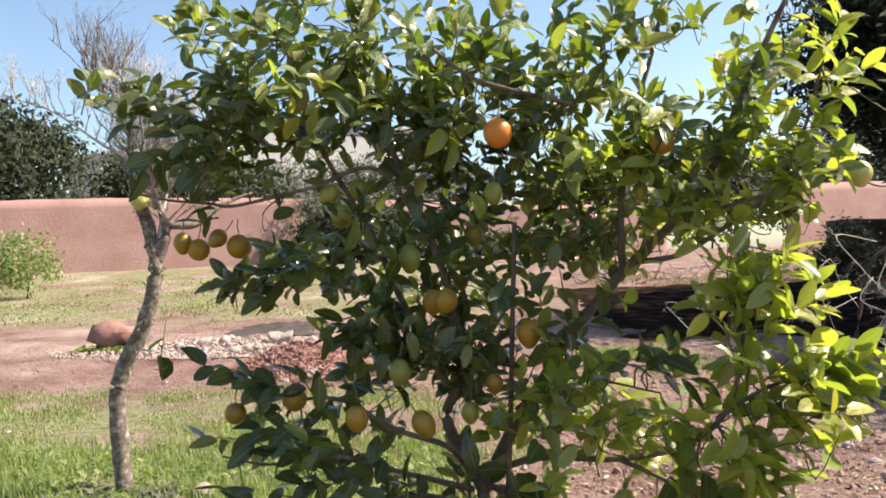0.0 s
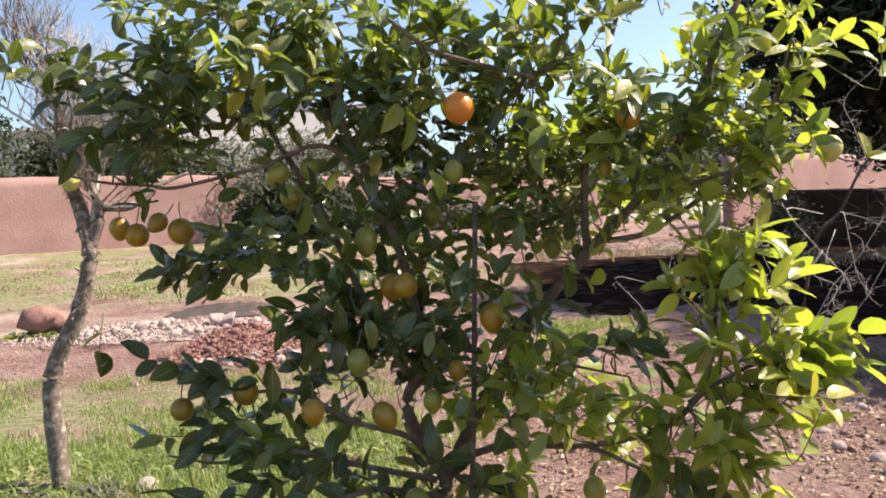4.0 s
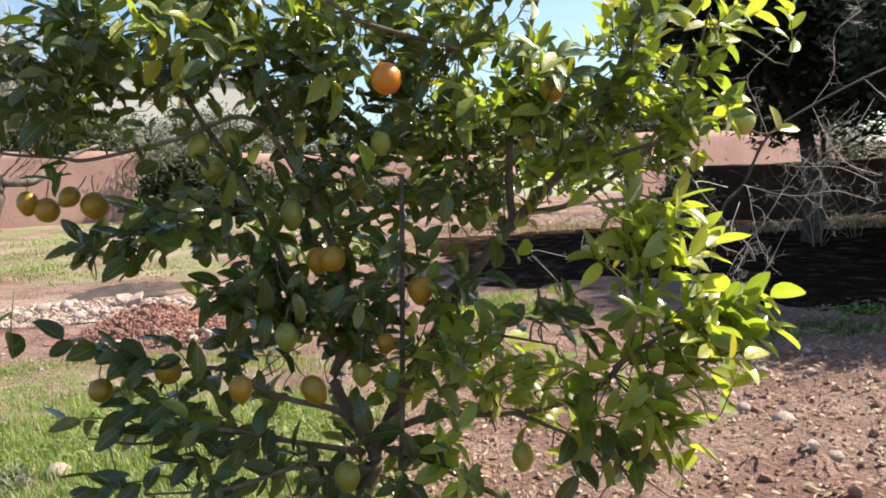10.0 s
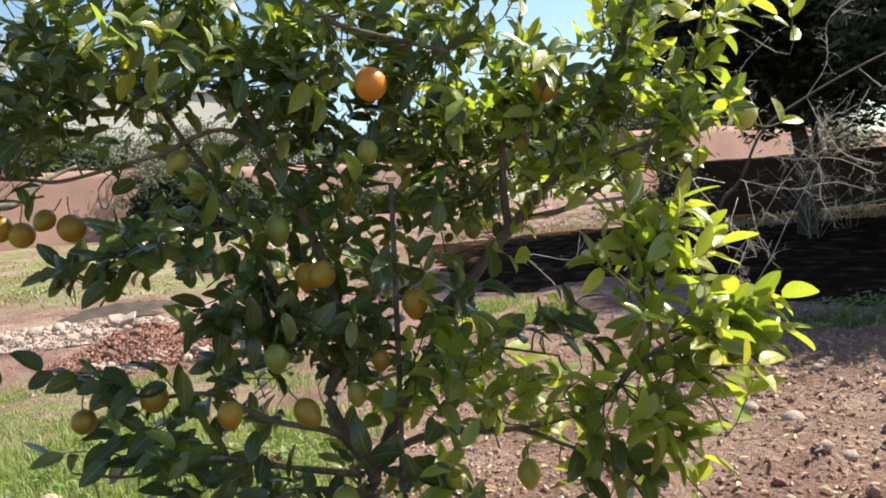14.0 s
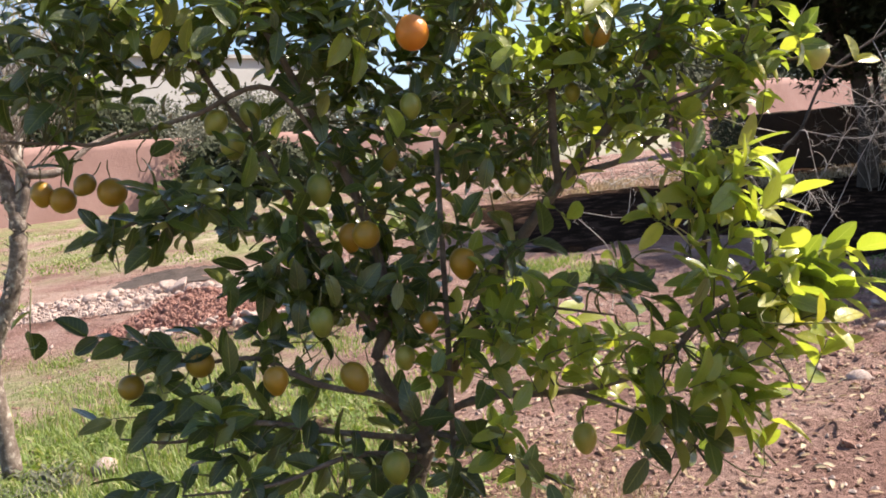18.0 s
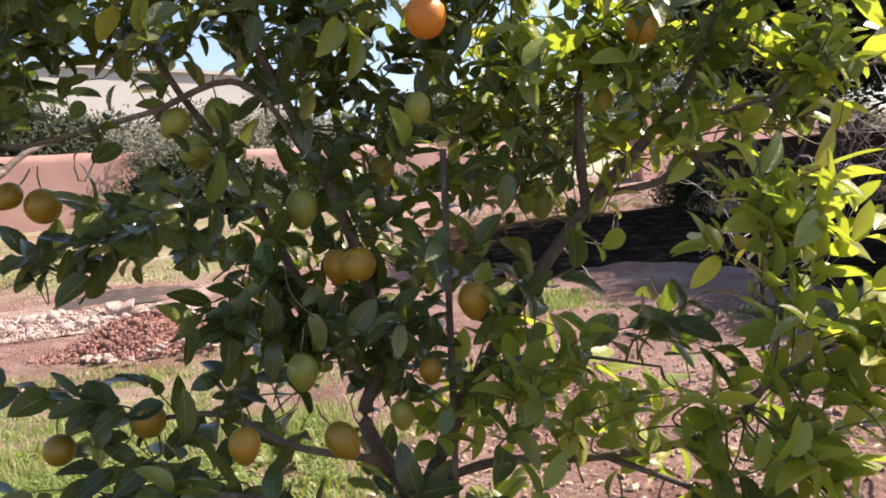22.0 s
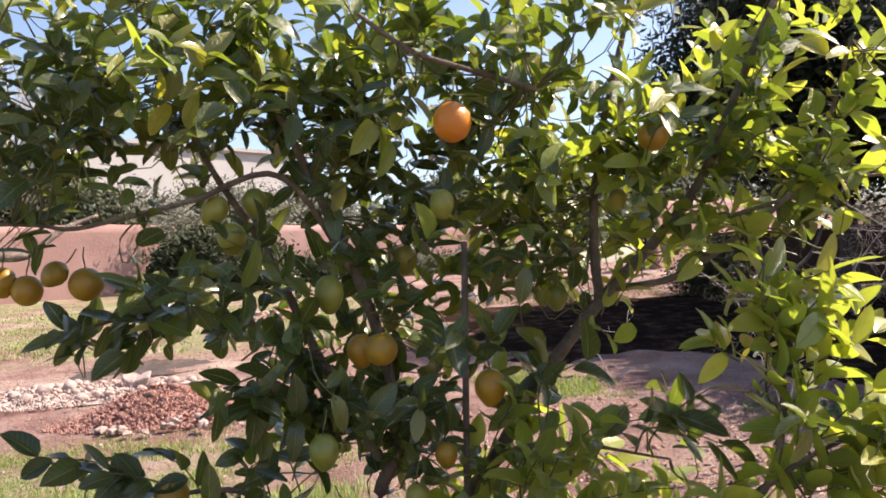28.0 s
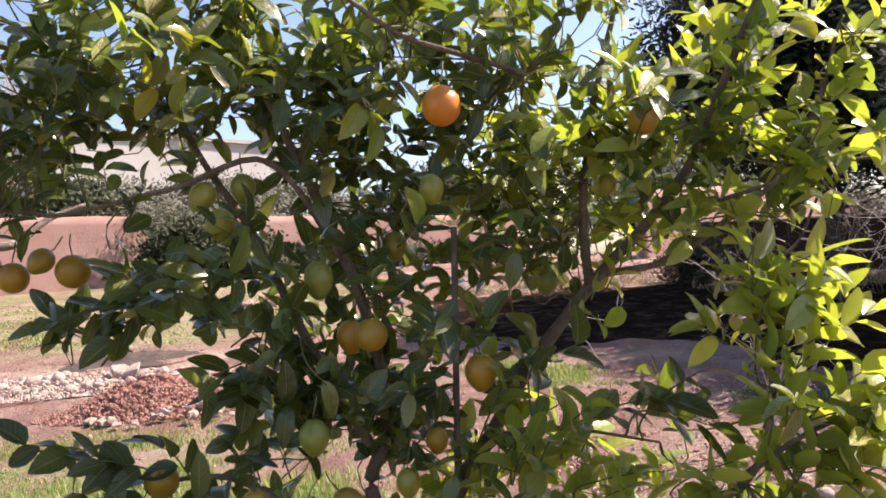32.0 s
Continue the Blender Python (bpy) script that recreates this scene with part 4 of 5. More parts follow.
spray((0.683, 2.95, 1.891), 0.10, 0.10, 10, M)
spray((-0.023, 3, 1.823), 0.14, 0.08, 18, D)
spray((-0.23, 3, 1.92), 0.14, 0.08, 16, M)
spray((-0.478, 3, 1.909), 0.13, 0.08, 16, M)
spray((0.459, 2.9, 1.322), 0.10, 0.08, 14, D)
spray((0.106, 3, 1.41), 0.09, 0.06, 12, M)
spray((-0.048, 3, 1.419), 0.09, 0.06, 10, D)
spray((1.05, 2.8, 1.624), 0.14, 0.09, 18, L)
spray((1.16, 2.75, 1.673), 0.12, 0.11, 16, L)
# yellowing leaves
for out, size in ((Vector((1, 0.1, 0.05)), 0.085), (Vector((-0.25, -0.1, 1)), 0.08), (Vector((0.9, -0.3, 0.35)), 0.05)):
    add_leaf(Vector((1.404, 2.5, 1.471)) - TREE_AT, out.normalized(), Vector((0.2, -0.7, 0.6)), size, YEL)
spray((0.911, 2.4, 1.177), 0.07, 0.10, 17, YEL)
spray((1.061, 2.3, 0.928), 0.11, 0.07, 9, YEL)
spray((0.856, 2.38, 0.707), 0.07, 0.10, 4, YEL)
spray((1.115, 2.53, 1.722), 0.02, 0.01, 1, YEL)
spray((1.086, 2.53, 1.814), 0.04, 0.03, 3, YEL)
spray((-0.56, 2.85, 1.818), 0.04, 0.03, 3, YEL)
spray((0.059, 2.8, 1.688), 0.05, 0.03, 3, YEL)

for tone, (verts, faces, mat) in LEAVES.items():
    if faces:
        part_mesh("foliage", with_veins(mesh_from("foliage", verts, faces, mat)), lemon_tree, "glossy citrus leaves", "stuff")
part_mesh("brushwood", mesh_from("brushwood", TWIGS[0], TWIGS[1], TWIG_GREEN), lemon_tree, "fine green twigs", "stuff")
LEAF_MESHES = {}
for where, basis, length, tone in SINGLE:
    k = rng.randrange(7)
    if (tone, k) not in LEAF_MESHES:
        LEAF_MESHES[tone, k] = with_veins(mesh_from("leaf", leaf_points(1.0, 0.44 + 0.024 * k, 0.14 + 0.08 * k, 0.05 + 0.06 * ((k * 3) % 7), 0.01 * k, k), LEAF_FACES, LEAVES[tone][2]))
    ob = part_mesh("leaf", LEAF_MESHES[tone, k], lemon_tree)
    ob.matrix_basis = Matrix.Translation(where) @ basis.to_4x4() @ Matrix.Diagonal((length, length, length, 1))


# stake beside the trunk
stake_foot = Vector((0.222, 2.88, 0.653))
stake_head = Vector((0.266, 2.88, 1.401))
stake_foot = stake_head + (stake_foot - stake_head) * ((stake_head.z + 0.05) / (stake_head.z - stake_foot.z))
stake = base_at("garden_stake", stake_foot, "thin wooden stake with a pale cut top beside the trunk", "stake")
v, f = [], []
tube(v, f, [Vector((0, 0, 0)), (stake_head - stake_foot) * 0.5 + Vector((0.006, 0, 0)), stake_head - stake_foot], 0.010, 0.009, 8, 0.1, rng)
part_mesh("pole", mesh_from("pole", v, f, BARK), stake)
bm = bmesh.new()
bmesh.ops.create_cone(bm, cap_ends=True, segments=10, radius1=0.011, radius2=0.02, depth=0.014, matrix=Matrix.Translation(stake_head - stake_foot + Vector((0, 0, 0.011))))
part("cut_top", bm, CUT, stake, "pale splayed cut top")

# ---------------------------------------------------------------- bare sapling
def fork(verts, faces, start, way, length, radius, depth, r, spread=0.6, rise=0.25, keep=None):
    """Recursive bare twigs."""
    p = [start]
    d = way.normalized()
    for i in range(4):
        d = (d + Vector((r.gauss(0, .16), r.gauss(0, .16), r.gauss(rise * 0.2, .12)))).normalized()
        p.append(p[-1] + d * (length / 4))
    tube(verts, faces, p, radius, radius * 0.6, 5 if depth > 1 else 4)
    if keep is not None:
        keep.extend(p[2:])
    if depth > 0:
        for k in range(r.randint(2, 3)):
            q = p[r.randint(2, 4)]
            nd = (d + Vector((r.gauss(0, spread), r.gauss(0, spread), r.gauss(rise, spread * 0.6)))).normalized()
            fork(verts, faces, q, nd, length * r.uniform(0.55, 0.8), radius * 0.6, depth - 1, r, spread, rise, keep)


SAP_AT = Vector((-1.83, 4.64, 0.0))
sapling = base_at("bare_sapling", SAP_AT, "young leafless tree with a crooked grey trunk", "tree")
trunk_path = [Vector(q) - SAP_AT for q in ((-1.83, 4.64, 0.021), (-1.86, 4.64, 0.329), (-1.866, 4.64, 0.585), (-1.808, 4.64, 0.745), (-1.695, 4.64, 0.983), (-1.632, 4.64, 1.256), (-1.655, 4.64, 1.45), (-1.7, 4.64, 1.619))]
trunk_path[0].z = -0.08
v, f = [], []
tube(v, f, smooth_path(trunk_path, 6), 0.050, 0.036, 11, 0.22, rng)
part_mesh("trunk", mesh_from("trunk", v, f, BARK_PALE), sapling, "crooked trunk with flaking grey bark")
v, f = [], []
curl_path = smooth_path(trunk_path, 12)
for _ in range(130):
    q = curl_path[rng.randrange(len(curl_path) // 3, len(curl_path))]
    a = rng.uniform(0, 6.28)
    out = Vector((math.cos(a), math.sin(a), 0))
    k = len(v)
    m = leaf_basis(Vector((rng.gauss(0, 0.5), rng.gauss(0, 0.5), rng.choice((-1, 1)))) + out * 0.35, out)
    size = rng.uniform(0.012, 0.036)
    v.extend(q + out * 0.038 + m @ w for w in leaf_points(size, size * 0.5, 0.5, -0.4))
    f.extend(tuple(k + i for i in face) for face in LEAF_FACES)
part_mesh("peeling_bark", mesh_from("peeling_bark", v, f, BARK_PALE), sapling, "curled flakes of pale bark", "stuff")
for pts, r0 in (
    ([(-1.625, 4.64, 1.288), (-1.563, 4.64, 1.48), (-1.611, 4.6, 1.672), (-1.666, 4.6, 1.834), (-1.812, 4.6, 2.16), (-1.954, 4.6, 2.341)], 0.030),
    ([(-1.614, 4.64, 1.384), (-1.573, 4.66, 1.676), (-1.564, 4.66, 1.839), (-1.476, 4.7, 2.038)], 0.016),
    ([(-1.665, 4.64, 1.58), (-1.76, 4.62, 1.871), (-1.895, 4.6, 1.968), (-2.15, 4.6, 2.152), (-2.31, 4.6, 2.22), (-2.568, 4.6, 2.291)], 0.010),
    ([(-1.642, 4.6, 1.737), (-1.718, 4.6, 1.964), (-1.747, 4.6, 2.19)], 0.012),
    ([(-1.563, 4.64, 1.513), (-1.419, 4.7, 1.512), (-1.281, 4.8, 1.63), (-1.136, 4.9, 1.702)], 0.026),
):
    v, f = [], []
    path = smooth_path([Vector(q) - SAP_AT for q in pts], 5)
    tube(v, f, path, r0, r0 * 0.3, 7, 0.15, rng)
    r = random.Random(len(pts) * 7 + int(r0 * 1000))
    if r0 not in (0.026,):
        for q in path[5:]:
            for _ in range(1 if r0 == 0.010 else 5):
                fork(v, f, q, Vector((r.gauss(0, .5), r.gauss(0, .5), 0.9)), r.uniform(0.12, 0.24) * (0.6 if r0 == 0.010 else 1.0), 0.0042, 3, r, 0.42, 0.3)
    part_mesh("branch", mesh_from("branch", v, f, TWIG_GREY if r0 < 0.02 else BARK_PALE), sapling)
hang_fruit("lemon", (-1.66, 4.5, 1.643), 0.050, LEMON_PALE, "pale yellow-green fruit by the sapling's fork", "lemon", 1.0, False)

# ---------------------------------------------------------------- bare shrubs on the sunny side
def arch(verts, faces, start, way, length, radius, depth, r, reach=1.0):
    """A dry twig that arches over and carries short crooked spurs."""
    p, d = [start], way.normalized()
    n = 9 if depth == 2 else 6
    kink = 0.2 if depth == 2 else 0.5
    for i in range(n):
        d = (d + Vector((r.gauss(0, kink), r.gauss(0, kink), r.gauss(-0.12 * (i / n), kink * 0.7)))).normalized()
        p.append(p[-1] + d * (length / n))
    tube(verts, faces, p, radius, radius * 0.35, 4)
    if depth > 0:
        for k in range(r.randint(7, 10) if depth == 2 else r.randint(1, 3)):
            i = r.randint(2, n)
            side = Vector((r.gauss(0, 1), r.gauss(0, 1), r.gauss(0.1, 0.7))).normalized()
            arch(verts, faces, p[i], side + (p[i] - p[i - 1]).normalized() * 0.5, length * reach * r.uniform(0.14, 0.36), radius * 0.62, depth - 1, r)


def bare_shrub(at, height, stems, seed, label, lean=(0, 0), depth=2, spread=0.35, reach=1.0):
    r = random.Random(seed)
    at = Vector(at)
    at.z = ground_z(at.x, at.y)
    ob = base_at("bare_shrub", at, label, "shrub")
    for k in range(stems):
        v, f = [], []
        a = r.uniform(0, 6.28)
        d = Vector((math.cos(a) * spread + lean[0] + r.gauss(0, .1), math.sin(a) * spread + lean[1], 1))
        arch(v, f, Vector((math.cos(a) * 0.06, math.sin(a) * 0.06, -0.05)), d, height * r.uniform(0.75, 1.1), 0.0027, depth, r, reach)
        part_mesh("stem", mesh_from("stem", v, f, TWIG_GREY), ob)
    return ob


bare_shrub((2.5, 5.0, 0), 2.3, 3, 3, "leafless grey shrub with thin upright stems", (0.05, 0), 2, 0.12, 0.35)
bare_shrub((8.3, 12.4, 0), 2.4, 7, 35, "leafless tangled shrub round the olive tree's trunk", (0.0, 0), 2, 0.3, 0.6)
bare_shrub((9.6, 13.2, 0), 1.7, 5, 21, "leafless tangled shrub in front of the low wall", (-0.1, 0), 2, 0.5)


def twiggy(verts, faces, path, r0, r1, spurs, length, r, droop=-0.15):
    """A crooked dry branch with kinked spurs that fork once."""
    path = smooth_path(path, 4)
    tube(verts, faces, path, r0, r1, 6, 0.2, r)
    for _ in range(spurs):
        i = r.randrange(2, len(path))
        d = (path[i] - path[i - 1]).normalized() * 0.6 + Vector((r.gauss(0, .7), r.gauss(0, .7), r.gauss(droop, .6)))
        arch(verts, faces, path[i], d, length * r.uniform(0.4, 1.2), r1 * 0.75, 1, r)


def leaning_bare_tree():
    """Leafless tree whose dark limb leans over and trails pale fine twigs."""
    at = Vector((2.68, 5.5, 0))
    ob = base_at("bare_tree", at, "leafless leaning tree trailing pale tangled twigs", "tree")
    r = random.Random(90)
    v, f = [], []
    tube(v, f, smooth_path([Vector(q) - at for q in ((2.68, 5.5, -0.1), (2.70, 5.45, 0.57), (2.79, 5.4, 1.13), (2.96, 5.4, 1.31), (3.16, 5.4, 1.64), (3.50, 5.4, 1.84), (3.91, 5.4, 2.02), (4.4, 5.5, 2.2), (4.9, 5.6, 2.5))], 5), 0.014, 0.006, 8, 0.2, r)
    part_mesh("limb", mesh_from("limb", v, f, BARK_DARK), ob, "dark crooked limb")
    runs = (
        (((2.79, 5.3, 1.3), (2.20, 4.6, 1.34), (2.34, 4.6, 1.15), (2.40, 4.6, 1.08), (2.53, 4.6, 0.94), (2.56, 4.6, 0.86)), 6, 0.16),
        (((2.96, 5.4, 1.31), (2.76, 5.0, 1.29), (2.79, 5.0, 1.12), (2.84, 5.0, 0.90), (2.93, 5.0, 0.79)), 7, 0.18),
        (((3.16, 5.4, 1.64), (3.35, 5.35, 1.5), (3.5, 5.3, 1.35), (3.45, 5.25, 1.15), (3.5, 5.2, 1.0)), 16, 0.3),
        (((3.05, 5.4, 1.5), (3.3, 5.3, 1.42), (3.62, 5.3, 1.40), (3.9, 5.3, 1.28)), 16, 0.3),
        (((3.5, 5.4, 1.84), (3.55, 5.3, 1.6), (3.7, 5.3, 1.42), (3.95, 5.3, 1.33)), 14, 0.28),
        (((2.96, 5.4, 1.31), (3.2, 5.2, 1.22), (3.45, 5.1, 1.24), (3.75, 5.1, 1.15)), 12, 0.25),
        (((3.16, 5.4, 1.64), (3.02, 5.3, 1.85), (2.9, 5.2, 2.02), (3.05, 5.1, 2.2)), 12, 0.26),
        (((3.5, 5.4, 1.84), (3.6, 5.3, 2.05), (3.55, 5.2, 2.3), (3.75, 5.2, 2.45)), 12, 0.28),
        (((3.91, 5.4, 2.02), (4.05, 5.3, 1.85), (4.2, 5.2, 1.9), (4.4, 5.2, 1.75)), 10, 0.26),
        (((2.40, 4.6, 1.10), (2.30, 4.55, 0.98), (2.42, 4.5, 0.90), (2.36, 4.5, 0.78), (2.44, 4.5, 0.70)), 9, 0.16),
        (((2.70, 5.0, 1.20), (2.58, 4.9, 1.02), (2.66, 4.85, 0.94), (2.56, 4.8, 0.80)), 9, 0.16),
        (((2.60, 5.2, 0.95), (2.30, 5.0, 0.88), (2.15, 4.9, 0.93), (1.98, 4.8, 0.86)), 10, 0.16),
        (((2.75, 5.45, 0.85), (2.5, 5.2, 1.05), (2.35, 5.0, 1.2), (2.2, 4.9, 1.1)), 8, 0.2),
    )
    for path, spurs, length in runs:
        v, f = [], []
        twiggy(v, f, [Vector(q) - at for q in path], 0.0024, 0.0016, spurs + 8, length * 0.65, r)
        part_mesh("branch", mesh_from("branch", v, f, TWIG_GREY), ob, "pale kinked dry twigs")


leaning_bare_tree()


def brush_pile(at, sticks, seed):
    """Loose heap of dead crooked sticks."""
    at = Vector(at)
    at.z = ground_z(at.x, at.y)
    ob = base_at("brush_pile", at, "loose heap of dead grey-brown sticks", "brush")
    r = random.Random(seed)
    for _ in range(sticks):
        v, f = [], []
        p = Vector((r.gauss(0, 0.9), r.gauss(0, 0.5), r.uniform(0.0, 0.2)))
        d = Vector((r.gauss(0, 1), r.gauss(0, 0.5), r.uniform(0.0, 0.5))).normalized() * r.uniform(0.5, 1.1)
        q = p + d + Vector((r.gauss(0, .1), r.gauss(0, .1), 0.05))
        twiggy(v, f, [p, (p + q) / 2 + Vector((0, 0, r.uniform(0.02, 0.12))), q], 0.010, 0.004, 6, 0.35, r, 0.0)
        part_mesh("stick", mesh_from("stick", v, f, TWIG_GREY if r.random() < 0.5 else BARK), ob)


brush_pile((5.3, 18.4, 0), 24, 71)
brush_pile((7.2, 18.2, 0), 26, 72)
brush_pile((3.7, 17.9, 0), 12, 73)
bare_shrub((7.9, 16.9, 0), 1.7, 6, 74, "leafless shrub at the end of the low wall", (0, 0), 2, 0.5)
fallen = base_at("fallen_branch", (2.05, 6.7, 0.0), "dry grey branch sticking up from the soil", "branch")
v, f = [], []
twiggy(v, f, [Vector((-0.05, 0, -0.05)), Vector((0.0, 0, 0.5)), Vector((-0.25, 0.05, 0.85)), Vector((0.12, 0.0, 0.78)), Vector((0.2, 0, 0.95))], 0.004, 0.002, 9, 0.16, random.Random(12), 0.1)
part_mesh("stem", mesh_from("stem", v, f, TWIG_GREY), fallen)


# ---------------------------------------------------------------- big trees
def crown_leaves(blobs, count, size, r, hollow=0.35):
    """Many small leaves gathered in clumps inside ellipsoids."""
    verts, faces = [], []
    total = sum(b[3] * b[4] * b[5] for b in blobs)
    for bx, by, bz, rx, ry, rz in blobs:
        n = int(count * rx * ry * rz / total)
        clumps = max(6, n // 28)
        for _ in range(clumps):
            d = Vector((r.gauss(0, 1), r.gauss(0, 1), r.gauss(0, 1))).normalized() * (hollow + (1 - hollow) * r.random() ** 0.45)
            c = Vector((bx + d.x * rx, by + d.y * ry, bz + d.z * rz))
            s = 0.16 * (rx + ry + rz) / 3 + size
            for _ in range(n // clumps):
                p = c + Vector((r.gauss(0, s), r.gauss(0, s), r.gauss(0, s * 0.8)))
                u = Vector((r.gauss(0, 1), r.gauss(0, 1), r.gauss(0, 1))).normalized()
                w = u.orthogonal().normalized() * (size * r.uniform(0.3, 0.55))
                u = u * (size * r.uniform(0.7, 1.4))
                k = len(verts)
                verts.extend((p - u, p + w, p + u, p - w))
                faces.append((k, k + 1, k + 2, k + 3))
    return verts, faces


def leafy_tree(name, at, blobs, count, size, mat, label, seed, trunk_r=0.07, category="tree"):
    r = random.Random(seed)
    at = Vector(at)
    at.z = ground_z(at.x, at.y)
    ob = base_at(name, at, label, category)
    v, f = crown_leaves(blobs, count, size, r)
    part_mesh("crown", mesh_from("crown", v, f, mat, False), ob, kind="stuff")
    v, f = [], []
    if trunk_r > 0:
        low = min(b[2] - b[5] for b in blobs)
        tube(v, f, smooth_path([Vector((0, 0, -0.2)), Vector((0.1, 0, max(0.3, low * 0.6))), Vector((0, 0.05, low + 0.5))], 5), trunk_r, trunk_r * 0.7, 9, 0.2, r)
        for b in blobs:
            tube(v, f, smooth_path([Vector((0, 0.05, low + 0.3)), Vector((b[0] * 0.5, b[1] * 0.5, (low + b[2]) * 0.5)), Vector((b[0], b[1], b[2]))], 4), trunk_r * 0.55, 0.03, 6, 0.2, r)
        part_mesh("trunk", mesh_from("trunk", v, f, BARK_DARK), ob)
    return ob


DARK_TREE = "tall dark olive tree with a dense evergreen crown"
# Mostly out of view; placed so that its shade falls on the ground left.
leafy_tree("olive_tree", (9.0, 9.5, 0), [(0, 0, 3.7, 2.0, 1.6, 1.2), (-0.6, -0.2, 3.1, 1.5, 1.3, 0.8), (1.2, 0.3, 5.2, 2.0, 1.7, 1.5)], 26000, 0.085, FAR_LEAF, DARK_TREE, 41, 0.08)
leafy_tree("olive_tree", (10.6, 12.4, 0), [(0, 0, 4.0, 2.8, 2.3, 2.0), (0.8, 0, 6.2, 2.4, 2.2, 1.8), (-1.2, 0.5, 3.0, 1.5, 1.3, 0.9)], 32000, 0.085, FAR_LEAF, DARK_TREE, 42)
# Out of view; added to throw shade on the weeds and soil.
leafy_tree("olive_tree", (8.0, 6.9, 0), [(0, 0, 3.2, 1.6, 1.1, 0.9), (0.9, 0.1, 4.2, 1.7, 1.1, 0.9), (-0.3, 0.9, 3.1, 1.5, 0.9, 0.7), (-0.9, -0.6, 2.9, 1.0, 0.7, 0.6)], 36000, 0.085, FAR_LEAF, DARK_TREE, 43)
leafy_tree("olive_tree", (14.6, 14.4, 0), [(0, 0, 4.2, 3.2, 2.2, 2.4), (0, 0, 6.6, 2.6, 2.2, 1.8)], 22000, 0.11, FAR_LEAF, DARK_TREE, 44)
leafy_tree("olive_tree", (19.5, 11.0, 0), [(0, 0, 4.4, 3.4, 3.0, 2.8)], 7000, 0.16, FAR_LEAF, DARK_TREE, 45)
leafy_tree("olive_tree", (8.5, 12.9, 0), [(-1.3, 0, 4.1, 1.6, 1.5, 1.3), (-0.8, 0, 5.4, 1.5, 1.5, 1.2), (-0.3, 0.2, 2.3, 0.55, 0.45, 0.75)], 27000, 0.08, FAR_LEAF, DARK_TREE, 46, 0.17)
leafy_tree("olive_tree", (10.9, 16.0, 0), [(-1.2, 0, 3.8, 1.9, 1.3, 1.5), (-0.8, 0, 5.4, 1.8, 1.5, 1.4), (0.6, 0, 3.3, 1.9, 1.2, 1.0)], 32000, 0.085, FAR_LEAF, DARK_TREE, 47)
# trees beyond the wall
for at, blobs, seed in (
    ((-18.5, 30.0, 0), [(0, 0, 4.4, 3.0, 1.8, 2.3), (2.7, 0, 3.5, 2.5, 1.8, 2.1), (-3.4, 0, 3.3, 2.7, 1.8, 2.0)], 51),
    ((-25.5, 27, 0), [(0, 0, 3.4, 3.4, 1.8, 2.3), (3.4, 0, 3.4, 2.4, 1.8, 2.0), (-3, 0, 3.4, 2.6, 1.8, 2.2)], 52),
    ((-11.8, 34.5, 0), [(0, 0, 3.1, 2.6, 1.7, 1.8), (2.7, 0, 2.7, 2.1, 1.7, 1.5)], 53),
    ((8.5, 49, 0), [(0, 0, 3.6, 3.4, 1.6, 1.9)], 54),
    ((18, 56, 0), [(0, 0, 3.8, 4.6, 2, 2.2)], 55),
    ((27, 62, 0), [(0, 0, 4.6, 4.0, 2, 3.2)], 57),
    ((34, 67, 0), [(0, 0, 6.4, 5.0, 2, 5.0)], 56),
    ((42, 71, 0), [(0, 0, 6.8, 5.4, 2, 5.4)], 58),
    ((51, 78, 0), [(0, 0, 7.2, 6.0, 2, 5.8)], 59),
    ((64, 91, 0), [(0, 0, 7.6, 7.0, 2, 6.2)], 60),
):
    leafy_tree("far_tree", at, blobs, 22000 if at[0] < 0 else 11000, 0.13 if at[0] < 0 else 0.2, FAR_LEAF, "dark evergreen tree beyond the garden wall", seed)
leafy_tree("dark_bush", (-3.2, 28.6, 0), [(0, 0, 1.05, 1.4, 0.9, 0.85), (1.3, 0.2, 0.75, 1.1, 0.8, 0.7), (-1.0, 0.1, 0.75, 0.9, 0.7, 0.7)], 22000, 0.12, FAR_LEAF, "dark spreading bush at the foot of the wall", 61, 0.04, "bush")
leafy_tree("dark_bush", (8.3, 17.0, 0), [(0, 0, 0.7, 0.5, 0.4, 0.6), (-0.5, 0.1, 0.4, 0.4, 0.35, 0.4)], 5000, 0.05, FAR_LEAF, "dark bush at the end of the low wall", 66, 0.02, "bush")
# Makes the dark band along the wall's foot.
leafy_tree("dark_bush", (2.9, 37.0, 0), [(0, 0, 0.3, 2.4, 0.5, 0.5), (3.4, 2.3, 0.28, 2.2, 0.5, 0.45), (-2.8, -1.8, 0.3, 2.0, 0.5, 0.5)], 16000, 0.11, FAR_LEAF, "low row of dark leaves along the wall", 65, 0.03, "bush")
leafy_tree("grey_bush", (-5.0, 31.0, 0), [(0, 0, 2.3, 0.8, 0.6, 0.65), (0.9, 0, 2.0, 0.7, 0.6, 0.6)], 3600, 0.06, GREY_LEAF, "grey-green bush against the wall", 62, 0.05, "bush")
leafy_tree("grey_bush", (-3.7, 37.5, 0), [(0, 0, 2.9, 3.0, 1.0, 1.5), (4, 3.2, 2.9, 2.8, 1.0, 1.5), (-4.0, -2, 2.7, 2.8, 1.0, 1.4)], 26000, 0.1, GREY_LEAF, "grey dry hedge beyond the garden wall", 63, 0.06, "bush")
